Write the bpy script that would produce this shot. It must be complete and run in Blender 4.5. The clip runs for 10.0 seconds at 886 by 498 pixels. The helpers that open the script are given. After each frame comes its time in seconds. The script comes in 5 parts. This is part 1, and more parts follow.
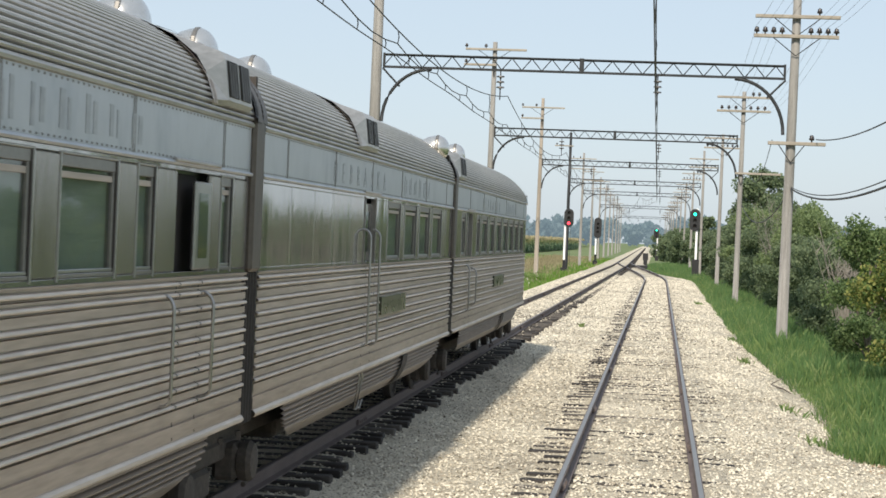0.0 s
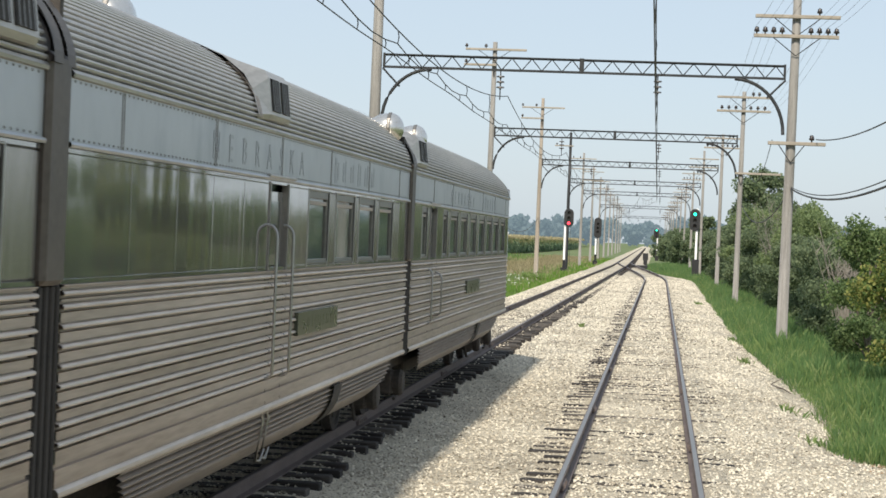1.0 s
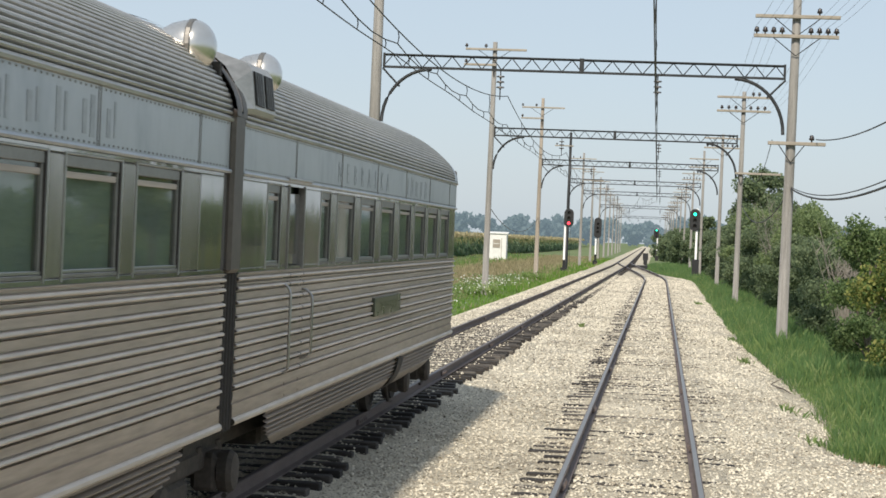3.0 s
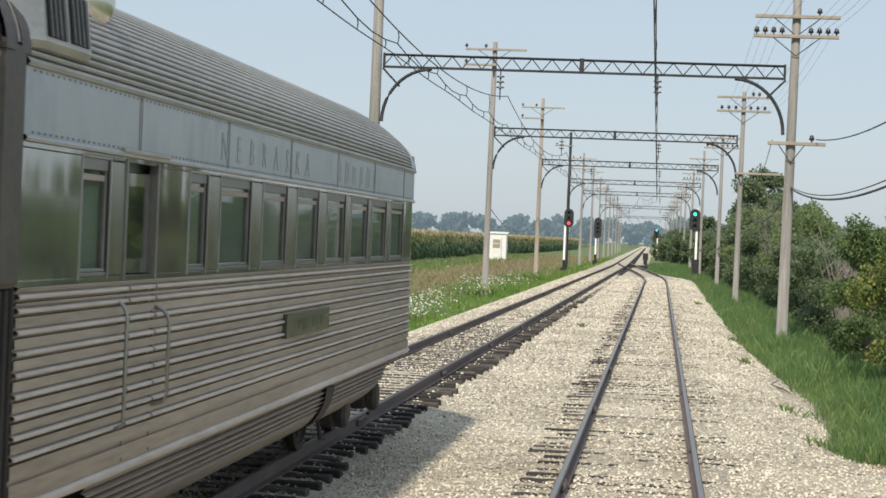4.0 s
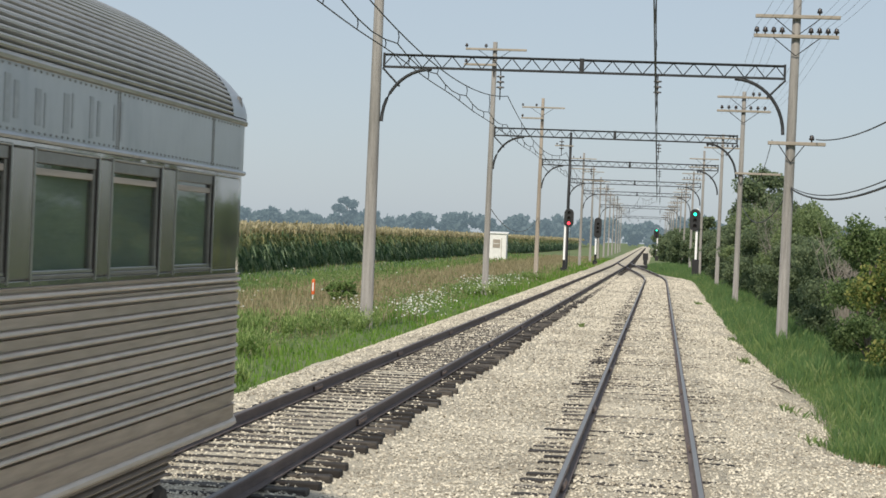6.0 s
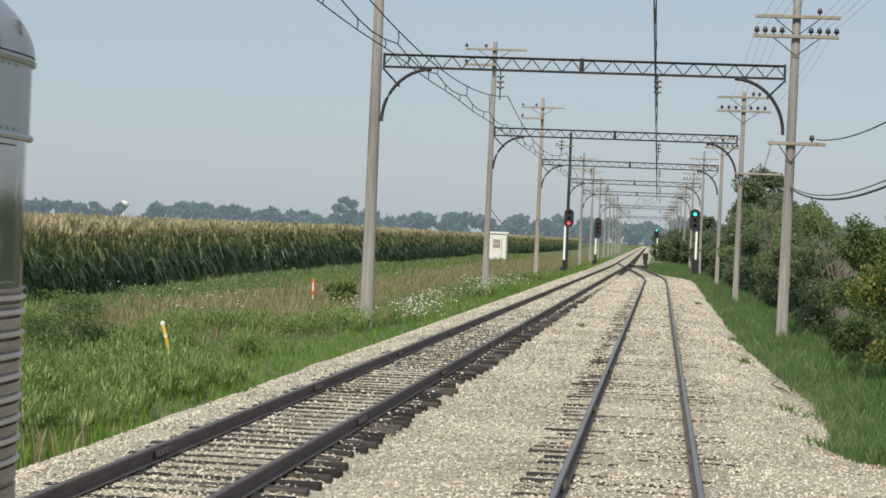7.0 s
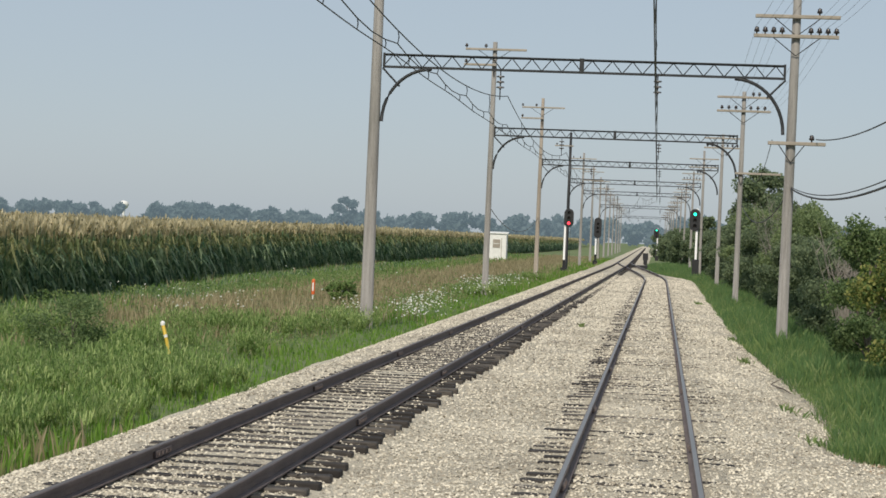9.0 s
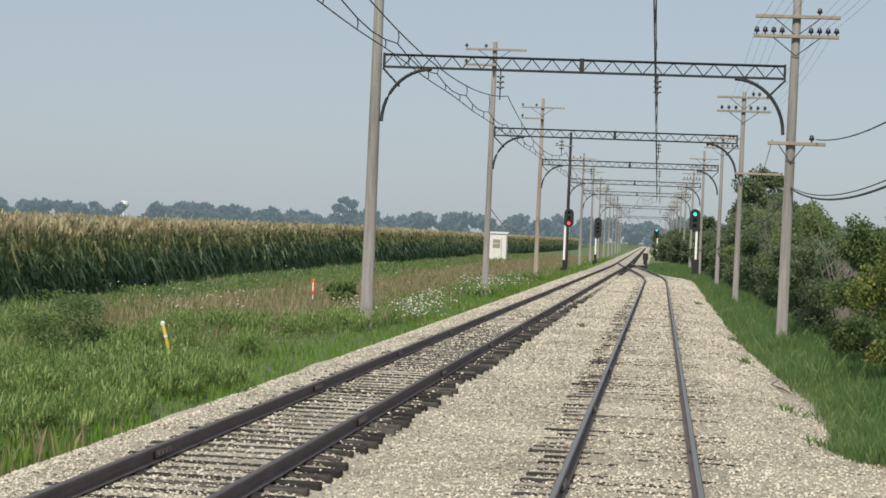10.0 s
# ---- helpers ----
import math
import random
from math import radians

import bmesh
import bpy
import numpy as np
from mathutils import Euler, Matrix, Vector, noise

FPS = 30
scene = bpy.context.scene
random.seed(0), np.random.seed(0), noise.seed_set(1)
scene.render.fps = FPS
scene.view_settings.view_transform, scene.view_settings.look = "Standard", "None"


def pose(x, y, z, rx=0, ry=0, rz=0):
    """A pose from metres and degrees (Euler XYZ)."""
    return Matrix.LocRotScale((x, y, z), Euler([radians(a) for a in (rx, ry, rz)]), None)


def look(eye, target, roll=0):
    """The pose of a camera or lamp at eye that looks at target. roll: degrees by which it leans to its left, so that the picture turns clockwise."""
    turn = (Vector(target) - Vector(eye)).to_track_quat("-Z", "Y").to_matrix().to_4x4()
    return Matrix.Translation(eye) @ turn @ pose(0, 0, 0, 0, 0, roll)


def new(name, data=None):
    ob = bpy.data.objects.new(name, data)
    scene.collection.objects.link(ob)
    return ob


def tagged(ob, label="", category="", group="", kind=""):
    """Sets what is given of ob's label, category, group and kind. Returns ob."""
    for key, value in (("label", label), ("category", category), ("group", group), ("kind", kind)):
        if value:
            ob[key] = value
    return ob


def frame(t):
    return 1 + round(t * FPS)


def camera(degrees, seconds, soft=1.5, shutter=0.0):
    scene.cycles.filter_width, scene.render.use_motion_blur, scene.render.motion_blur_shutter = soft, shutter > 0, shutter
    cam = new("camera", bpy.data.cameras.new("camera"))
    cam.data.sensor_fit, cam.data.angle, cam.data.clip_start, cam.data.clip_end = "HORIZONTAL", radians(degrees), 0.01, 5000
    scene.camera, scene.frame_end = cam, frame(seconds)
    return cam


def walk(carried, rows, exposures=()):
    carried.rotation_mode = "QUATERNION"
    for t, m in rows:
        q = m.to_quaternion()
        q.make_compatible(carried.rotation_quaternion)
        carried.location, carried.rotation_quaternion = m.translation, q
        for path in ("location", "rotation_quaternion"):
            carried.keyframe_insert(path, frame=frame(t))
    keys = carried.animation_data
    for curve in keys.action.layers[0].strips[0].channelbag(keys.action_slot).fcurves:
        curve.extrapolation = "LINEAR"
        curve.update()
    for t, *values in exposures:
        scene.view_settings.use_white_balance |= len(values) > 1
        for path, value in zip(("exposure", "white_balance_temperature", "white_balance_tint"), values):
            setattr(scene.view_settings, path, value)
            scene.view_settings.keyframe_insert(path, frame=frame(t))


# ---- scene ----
cam = camera(26.73, 10.0, soft=1.6, shutter=0.2)
EYE = (0.0, 0.0, 2.595)
VIEW = look(EYE, (-0.11571, 0.99327, 2.595 - 0.00789), roll=2.364)
walk(cam, [(0.0, VIEW), (10.0, VIEW)],
     exposures=[(0.0, 0.47), (1.0, 0.44), (2.5, 0.36), (4.5, 0.23), (5.5, 0.16), (7.0, 0.01), (10.0, -0.04)])

# ---- world and sun ----
SUN_ELEVATION, SUN_AZIMUTH = 42.0, 188.0  # azimuth clockwise from +y
world = bpy.data.worlds.new("sky")
scene.world = world
world.use_nodes = True
wn = world.node_tree
sky = wn.nodes.new("ShaderNodeTexSky")
sky.sky_type = "NISHITA"
sky.sun_disc = False
sky.sun_elevation = radians(SUN_ELEVATION)
sky.sun_rotation = radians(SUN_AZIMUTH)
sky.air_density, sky.dust_density, sky.ozone_density = 1.0, 1.0, 1.5
wn.nodes["Background"].inputs["Strength"].default_value = 0.1
# summer haze evens out the sky
haze = wn.nodes.new("ShaderNodeMix")
haze.data_type = "RGBA"
haze.inputs["Factor"].default_value = 0.75
haze.inputs["B"].default_value = (4.6, 5.3, 6.05, 1)
wn.links.new(sky.outputs["Color"], haze.inputs["A"])
wn.links.new(haze.outputs["Result"], wn.nodes["Background"].inputs["Color"])
sun = new("sun", bpy.data.lights.new("sun", "SUN"))
sun.data.energy, sun.data.angle, sun.data.color = 3.6, radians(2.5), (1.0, 0.91, 0.775)
az, el = radians(SUN_AZIMUTH), radians(SUN_ELEVATION)
sun.matrix_world = look((0, 0, 60), Vector((0, 0, 60)) - Vector((math.sin(az) * math.cos(el), math.cos(az) * math.cos(el), math.sin(el))))


# ---- materials ----
def material(name, stops, scale=8.0, rough=0.8, metal=0.0, bump=0.0, fine=60.0, stretch=(1, 1, 1), island=0.0, spec=0.5, second=None):
    """A surface whose colour runs through stops by noise at two scales; island: brightness change from piece to piece."""
    m = bpy.data.materials.new(name)
    m.use_nodes = True
    n, l = m.node_tree.nodes, m.node_tree.links
    b = n["Principled BSDF"]
    b.inputs["Metallic"].default_value = metal
    b.inputs["Specular IOR Level"].default_value = spec
    co = n.new("ShaderNodeTexCoord")
    mp = n.new("ShaderNodeMapping")
    mp.inputs["Scale"].default_value = stretch
    l.new(co.outputs["Object"], mp.inputs["Vector"])
    big = n.new("ShaderNodeTexNoise")
    big.inputs["Scale"].default_value, big.inputs["Detail"].default_value = scale, 5
    small = n.new("ShaderNodeTexNoise")
    small.inputs["Scale"].default_value, small.inputs["Detail"].default_value = fine, 3
    for t in (big, small):
        l.new(mp.outputs["Vector"], t.inputs["Vector"])
    mix = n.new("ShaderNodeMath")
    mix.operation = "MULTIPLY_ADD"
    mix.inputs[1].default_value, mix.inputs[2].default_value = 0.4, 0.0
    l.new(small.outputs["Fac"], mix.inputs[0])
    add = n.new("ShaderNodeMath")
    add.operation = "MULTIPLY_ADD"
    add.inputs[1].default_value = 0.6
    l.new(big.outputs["Fac"], add.inputs[0])
    l.new(mix.outputs[0], add.inputs[2])
    value = add.outputs[0]
    if island:
        geo = n.new("ShaderNodeNewGeometry")
        ran = n.new("ShaderNodeObjectInfo")
        s = n.new("ShaderNodeMath")
        s.operation = "ADD"
        l.new(geo.outputs["Random Per Island"], s.inputs[0])
        l.new(ran.outputs["Random"], s.inputs[1])
        fr = n.new("ShaderNodeMath")
        fr.operation = "FRACT"
        l.new(s.outputs[0], fr.inputs[0])
        sc = n.new("ShaderNodeMath")
        sc.operation = "MULTIPLY_ADD"
        sc.inputs[1].default_value, sc.inputs[2].default_value = island, -island / 2
        l.new(fr.outputs[0], sc.inputs[0])
        s2 = n.new("ShaderNodeMath")
        s2.operation = "ADD"
        l.new(sc.outputs[0], s2.inputs[0])
        l.new(value, s2.inputs[1])
        value = s2.outputs[0]
    ramp = n.new("ShaderNodeValToRGB")
    e = ramp.color_ramp.elements
    lo, hi = 0.3, 0.7
    while len(e) < len(stops):
        e.new(0.5)
    for i, c in enumerate(stops):
        e[i].position = lo + (hi - lo) * i / max(1, len(stops) - 1)
        e[i].color = (*c, 1)
    l.new(value, ramp.inputs["Fac"])
    l.new(ramp.outputs["Color"], b.inputs["Base Color"])
    rr = n.new("ShaderNodeMapRange")
    rr.inputs["To Min"].default_value, rr.inputs["To Max"].default_value = rough * 0.8, min(1, rough * 1.2)
    l.new(big.outputs["Fac"], rr.inputs["Value"])
    l.new(rr.outputs["Result"], b.inputs["Roughness"])
    if bump:
        bp = n.new("ShaderNodeBump")
        bp.inputs["Distance"].default_value, bp.inputs["Strength"].default_value = bump, 0.8
        l.new(small.outputs["Fac"], bp.inputs["Height"])
        l.new(bp.outputs["Normal"], b.inputs["Normal"])
    return m


def leafy(name, stops, scale=0.6, island=0.5, rough=0.6):
    """Thin leaves that let part of the light through."""
    m = material(name, stops, scale=scale, fine=4.0, rough=rough, island=island, spec=0.3)
    n, l = m.node_tree.nodes, m.node_tree.links
    tr = n.new("ShaderNodeBsdfTranslucent")
    mx = n.new("ShaderNodeMixShader")
    mx.inputs["Fac"].default_value = 0.48
    ramp = next(x for x in n if x.bl_idname == "ShaderNodeValToRGB")
    l.new(ramp.outputs["Color"], tr.inputs["Color"])
    l.new(n["Principled BSDF"].outputs[0], mx.inputs[1])
    l.new(tr.outputs[0], mx.inputs[2])
    l.new(mx.outputs[0], n["Material Output"].inputs["Surface"])
    return m


def plain_glass(name, tint, gloss=0.9):
    m = bpy.data.materials.new(name)
    m.use_nodes = True
    n, l = m.node_tree.nodes, m.node_tree.links
    n.remove(n["Principled BSDF"])
    tr, gl, mx, fr = (n.new("ShaderNodeBsdf" + k) if k in ("Transparent", "Glossy") else n.new("Shader" + k) for k in ("Transparent", "Glossy", "NodeMixShader", "NodeLayerWeight"))
    tr.inputs["Color"].default_value = (*tint, 1)
    gl.inputs["Roughness"].default_value = 0.03
    gl.inputs["Color"].default_value = (gloss, gloss, gloss, 1)
    steep, gain = n.new("ShaderNodeMath"), n.new("ShaderNodeMath")
    steep.operation, gain.operation = "POWER", "MULTIPLY_ADD"
    steep.inputs[1].default_value = 4.0
    gain.inputs[1].default_value, gain.inputs[2].default_value = 0.48, 0.04
    l.new(fr.outputs["Facing"], steep.inputs[0])
    l.new(steep.outputs[0], gain.inputs[0])
    l.new(gain.outputs[0], mx.inputs["Fac"])
    l.new(tr.outputs[0], mx.inputs[1])
    l.new(gl.outputs[0], mx.inputs[2])
    l.new(mx.outputs[0], n["Material Output"].inputs["Surface"])
    return m


def lamp_material(name, colour, strength):
    m = bpy.data.materials.new(name)
    m.use_nodes = True
    b = m.node_tree.nodes["Principled BSDF"]
    b.inputs["Base Color"].default_value = (*colour, 1)
    b.inputs["Emission Color"].default_value = (*colour, 1)
    b.inputs["Emission Strength"].default_value = strength
    return m


# the dark end of this ramp stands for shadow in gaps between stones
M_BALLAST = material("pale limestone ballast", [(0.27, 0.235, 0.18), (0.54, 0.485, 0.38), (0.76, 0.695, 0.56)], scale=0.5, fine=34, rough=0.95, bump=0.10)
M_STONE = material("limestone chips", [(0.30, 0.265, 0.205), (0.57, 0.515, 0.41), (0.78, 0.715, 0.58)], scale=0.35, fine=9, rough=0.9, island=0.5)
M_CRUMB = material("washed brown soil", [(0.22, 0.15, 0.095), (0.34, 0.25, 0.165), (0.45, 0.35, 0.25)], scale=2, fine=20, rough=1.0, island=0.4)
M_SOIL = material("weedy soil", [(0.07, 0.105, 0.035), (0.12, 0.165, 0.055), (0.18, 0.19, 0.09)], scale=0.12, fine=3, rough=1.0, bump=0.05)
M_GRASS = leafy("bright verge grass", [(0.10, 0.21, 0.026), (0.155, 0.30, 0.042), (0.235, 0.37, 0.075)])
M_BANK = leafy("soft bank grass", [(0.088, 0.168, 0.06), (0.125, 0.222, 0.08), (0.172, 0.275, 0.104)], island=0.25)
M_WEED = leafy("mixed weeds", [(0.12, 0.205, 0.065), (0.20, 0.295, 0.095), (0.295, 0.365, 0.15)])
M_LUSH = leafy("lush yellow-green weeds", [(0.145, 0.24, 0.066), (0.272, 0.388, 0.118), (0.43, 0.52, 0.21)], scale=0.5, island=0.6)
M_DRY = leafy("dry meadow grass", [(0.22, 0.20, 0.105), (0.36, 0.305, 0.18), (0.50, 0.42, 0.27)])
M_CORN = leafy("corn leaves", [(0.08, 0.152, 0.08), (0.15, 0.24, 0.115), (0.34, 0.425, 0.245)], island=0.75, rough=0.45)
M_CORN_TOP = leafy("yellowing upper corn leaves", [(0.16, 0.20, 0.085), (0.25, 0.28, 0.12), (0.36, 0.35, 0.17)], island=0.6)
M_TASSEL = leafy("corn tassels", [(0.39, 0.345, 0.205), (0.54, 0.475, 0.295), (0.66, 0.585, 0.385)], island=0.5)
M_FLOWER = leafy("white umbel flowers", [(0.55, 0.56, 0.5), (0.75, 0.76, 0.7), (0.85, 0.85, 0.8)])
M_LEAF = leafy("broad tree leaves", [(0.10, 0.16, 0.065), (0.165, 0.24, 0.095), (0.24, 0.315, 0.135)], island=0.45)
# distance haze is put into this paler, greyer green
M_LEAF_MID = leafy("leaves further off, greyed for haze", [(0.125, 0.172, 0.10), (0.175, 0.23, 0.128), (0.23, 0.285, 0.155)], island=0.35)
M_LEAF_SOFT = leafy("soft light willow leaves", [(0.15, 0.205, 0.09), (0.205, 0.27, 0.12), (0.27, 0.335, 0.155)], island=0.35)
M_LEAF_WARM = leafy("yellowing tree leaves", [(0.095, 0.155, 0.045), (0.19, 0.26, 0.072), (0.34, 0.34, 0.11)], island=0.7)
M_LEAF_FAR = leafy("distant woods, haze painted in", island=0.15, stops=[(0.085, 0.12, 0.125), (0.10, 0.14, 0.14), (0.12, 0.155, 0.15)], scale=0.05)
# haze painted in: bluish colour and glow stand for air light, backdrop alone
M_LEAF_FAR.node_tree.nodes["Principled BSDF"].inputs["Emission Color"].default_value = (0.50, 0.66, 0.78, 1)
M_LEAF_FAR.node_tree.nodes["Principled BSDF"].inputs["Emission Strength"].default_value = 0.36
M_BARK = material("grey bark", [(0.07, 0.06, 0.05), (0.14, 0.12, 0.10), (0.2, 0.18, 0.15)], scale=3, fine=25, rough=0.95, bump=0.02, stretch=(1, 1, 0.2))
M_TIE = material("creosoted tie wood", [(0.012, 0.010, 0.009), (0.034, 0.029, 0.026), (0.11, 0.098, 0.085)], scale=2.5, fine=40, rough=0.9, bump=0.01, stretch=(0.15, 1, 1), island=0.35)
M_RAIL = material("brown rusted rail steel", [(0.08, 0.062, 0.058), (0.125, 0.098, 0.092), (0.18, 0.145, 0.135)], scale=2, fine=50, rough=0.7, metal=0.1, bump=0.003)
M_RAILTOP = material("worn rail head", [(0.24, 0.23, 0.22), (0.34, 0.33, 0.32)], scale=1.5, fine=40, rough=0.42, metal=0.7)
M_POLE = material("weathered pole wood", [(0.145, 0.137, 0.125), (0.245, 0.234, 0.218), (0.33, 0.317, 0.297)], scale=2.0, fine=25, rough=0.9, bump=0.01, stretch=(6, 6, 0.35))
M_POLE_NEW = material("tan pole wood", [(0.20, 0.165, 0.125), (0.29, 0.25, 0.205), (0.36, 0.325, 0.28)], scale=1.0, fine=20, rough=0.9, bump=0.01, stretch=(6, 6, 0.35))
M_ARM = material("weathered crossarm", [(0.24, 0.21, 0.17), (0.38, 0.34, 0.29)], scale=3, fine=30, rough=0.9, bump=0.005)
M_IRON = material("dark painted iron", [(0.018, 0.02, 0.022), (0.04, 0.042, 0.045)], scale=4, fine=40, rough=0.6, metal=0.3)
M_WIRE = material("dark wire", [(0.02, 0.02, 0.022), (0.04, 0.04, 0.04)], scale=3, rough=0.6)
M_PORCELAIN = material("brown porcelain", [(0.015, 0.012, 0.012), (0.04, 0.03, 0.028)], scale=6, rough=0.25)
M_STEEL = material("brushed stainless steel", [(0.31, 0.255, 0.215), (0.455, 0.385, 0.332), (0.59, 0.505, 0.442)], scale=3.0, fine=30, rough=0.52, metal=0.75, stretch=(1, 0.08, 1), bump=0.0008)
# sky light on the bead tops is painted in as a lighter steel
M_BEAD = material("steel beading, sky light painted in", [(0.47, 0.405, 0.345), (0.62, 0.545, 0.475), (0.75, 0.67, 0.59)], scale=3.0, fine=25, rough=0.55, metal=0.6, stretch=(1, 0.12, 1))
M_ROOF = material("dusty stainless roof", [(0.345, 0.325, 0.295), (0.48, 0.455, 0.42), (0.60, 0.57, 0.53)], scale=1.0, fine=24, rough=0.45, metal=0.75, stretch=(1, 0.15, 1))
M_FLAT = material("smooth stainless panel", [(0.34, 0.335, 0.325), (0.47, 0.46, 0.45)], scale=0.9, fine=0.75, rough=0.075, metal=0.8, stretch=(1, 1, 0.15), bump=0.032)
M_PILLAR = material("rounded window pillar steel", [(0.27, 0.25, 0.23), (0.42, 0.39, 0.365)], scale=3, fine=14, rough=0.22, metal=0.85, stretch=(1, 1, 0.15), bump=0.003)
M_SKIRT = material("grimy under-skirt steel", [(0.18, 0.152, 0.128), (0.28, 0.24, 0.207), (0.37, 0.32, 0.28)], scale=1.2, fine=20, rough=0.5, metal=0.75, stretch=(1, 0.12, 1))
M_FRAME = material("dull window frame steel", [(0.17, 0.16, 0.147), (0.29, 0.275, 0.255)], scale=3, fine=30, rough=0.4, metal=0.7)
# blue in these greys stands for sky reflected in the steel
M_LETTER = material("pale letterboard, sky reflection painted in", [(0.30, 0.32, 0.34), (0.42, 0.435, 0.45), (0.47, 0.485, 0.50)], scale=1.3, fine=5, rough=0.38, metal=0.55, stretch=(1, 1, 0.6))
M_FADED = material("faded letterboard paint", [(0.26, 0.275, 0.29), (0.35, 0.365, 0.38), (0.44, 0.455, 0.47)], scale=6, fine=18, rough=0.5, metal=0.3)
M_RAILING = material("dull bright handrail steel", [(0.30, 0.29, 0.275), (0.42, 0.41, 0.39)], scale=3, rough=0.3, metal=0.9)
M_DOME = material("polished aluminium", [(0.62, 0.60, 0.56), (0.74, 0.72, 0.69)], scale=3, rough=0.25, metal=0.9)
M_UNDER = material("grimy black underframe", [(0.02, 0.018, 0.016), (0.045, 0.04, 0.035), (0.095, 0.08, 0.07)], scale=3, fine=20, rough=0.85, bump=0.004)
M_TRUCK = material("dusty brown truck castings", [(0.032, 0.027, 0.023), (0.06, 0.05, 0.042), (0.11, 0.092, 0.078)], scale=3, fine=20, rough=0.85, bump=0.004)
M_RUBBER = material("black diaphragm rubber", [(0.022, 0.019, 0.017), (0.05, 0.043, 0.038)], scale=5, rough=0.8)
# green in this base stands for grass and trees mirrored in the plate
M_PLATE = material("glossy plate, mirrored green painted in", [(0.075, 0.085, 0.065), (0.115, 0.125, 0.098)], scale=2, fine=12, rough=0.28, metal=0.7)
M_GLASS = plain_glass("tinted window glass", (0.75, 0.785, 0.76))
M_INTERIOR = material("dark carriage interior", [(0.30, 0.36, 0.30), (0.44, 0.50, 0.43)], scale=2, rough=0.9)
M_BLIND = material("pale green window blind", [(0.37, 0.40, 0.37), (0.47, 0.50, 0.465)], scale=2, rough=0.85)
M_WHITE = material("white paint", [(0.62, 0.62, 0.6), (0.8, 0.8, 0.78)], scale=2, fine=20, rough=0.6)
M_BLACK = material("black paint", [(0.010, 0.010, 0.011), (0.022, 0.022, 0.024)], scale=3, rough=0.5)
M_ORANGE = material("orange marker paint", [(0.62, 0.11, 0.03), (0.75, 0.17, 0.05)], scale=5, rough=0.55)
M_YELLOW = material("yellow marker paint", [(0.50, 0.34, 0.03), (0.60, 0.43, 0.06)], scale=5, rough=0.55)
M_RED_LIGHT = lamp_material("red signal light", (1.0, 0.04, 0.06), 4.0)
M_GREEN_LIGHT = lamp_material("green signal light", (0.02, 0.9, 0.5), 4.0)


# ---- mesh helpers ----
def mesh_of(name, verts, faces, mat, smooth=False):
    me = bpy.data.meshes.new(name)
    me.from_pydata([tuple(v) for v in verts], [], faces)
    me.materials.append(mat)
    if smooth:
        me.shade_smooth()
    return me


def big_mesh(name, verts, loops, per_face, mat):
    """A mesh of many equal-sided faces from arrays."""
    me = bpy.data.meshes.new(name)
    nf = len(loops) // per_face
    me.vertices.add(len(verts))
    me.vertices.foreach_set("co", np.asarray(verts, np.float32).ravel())
    me.loops.add(len(loops))
    me.loops.foreach_set("vertex_index", np.asarray(loops, np.int32))
    me.polygons.add(nf)
    me.polygons.foreach_set("loop_start", np.arange(nf, dtype=np.int32) * per_face)
    me.polygons.foreach_set("loop_total", np.full(nf, per_face, np.int32))
    me.materials.append(mat)
    me.update(calc_edges=True)
    return me


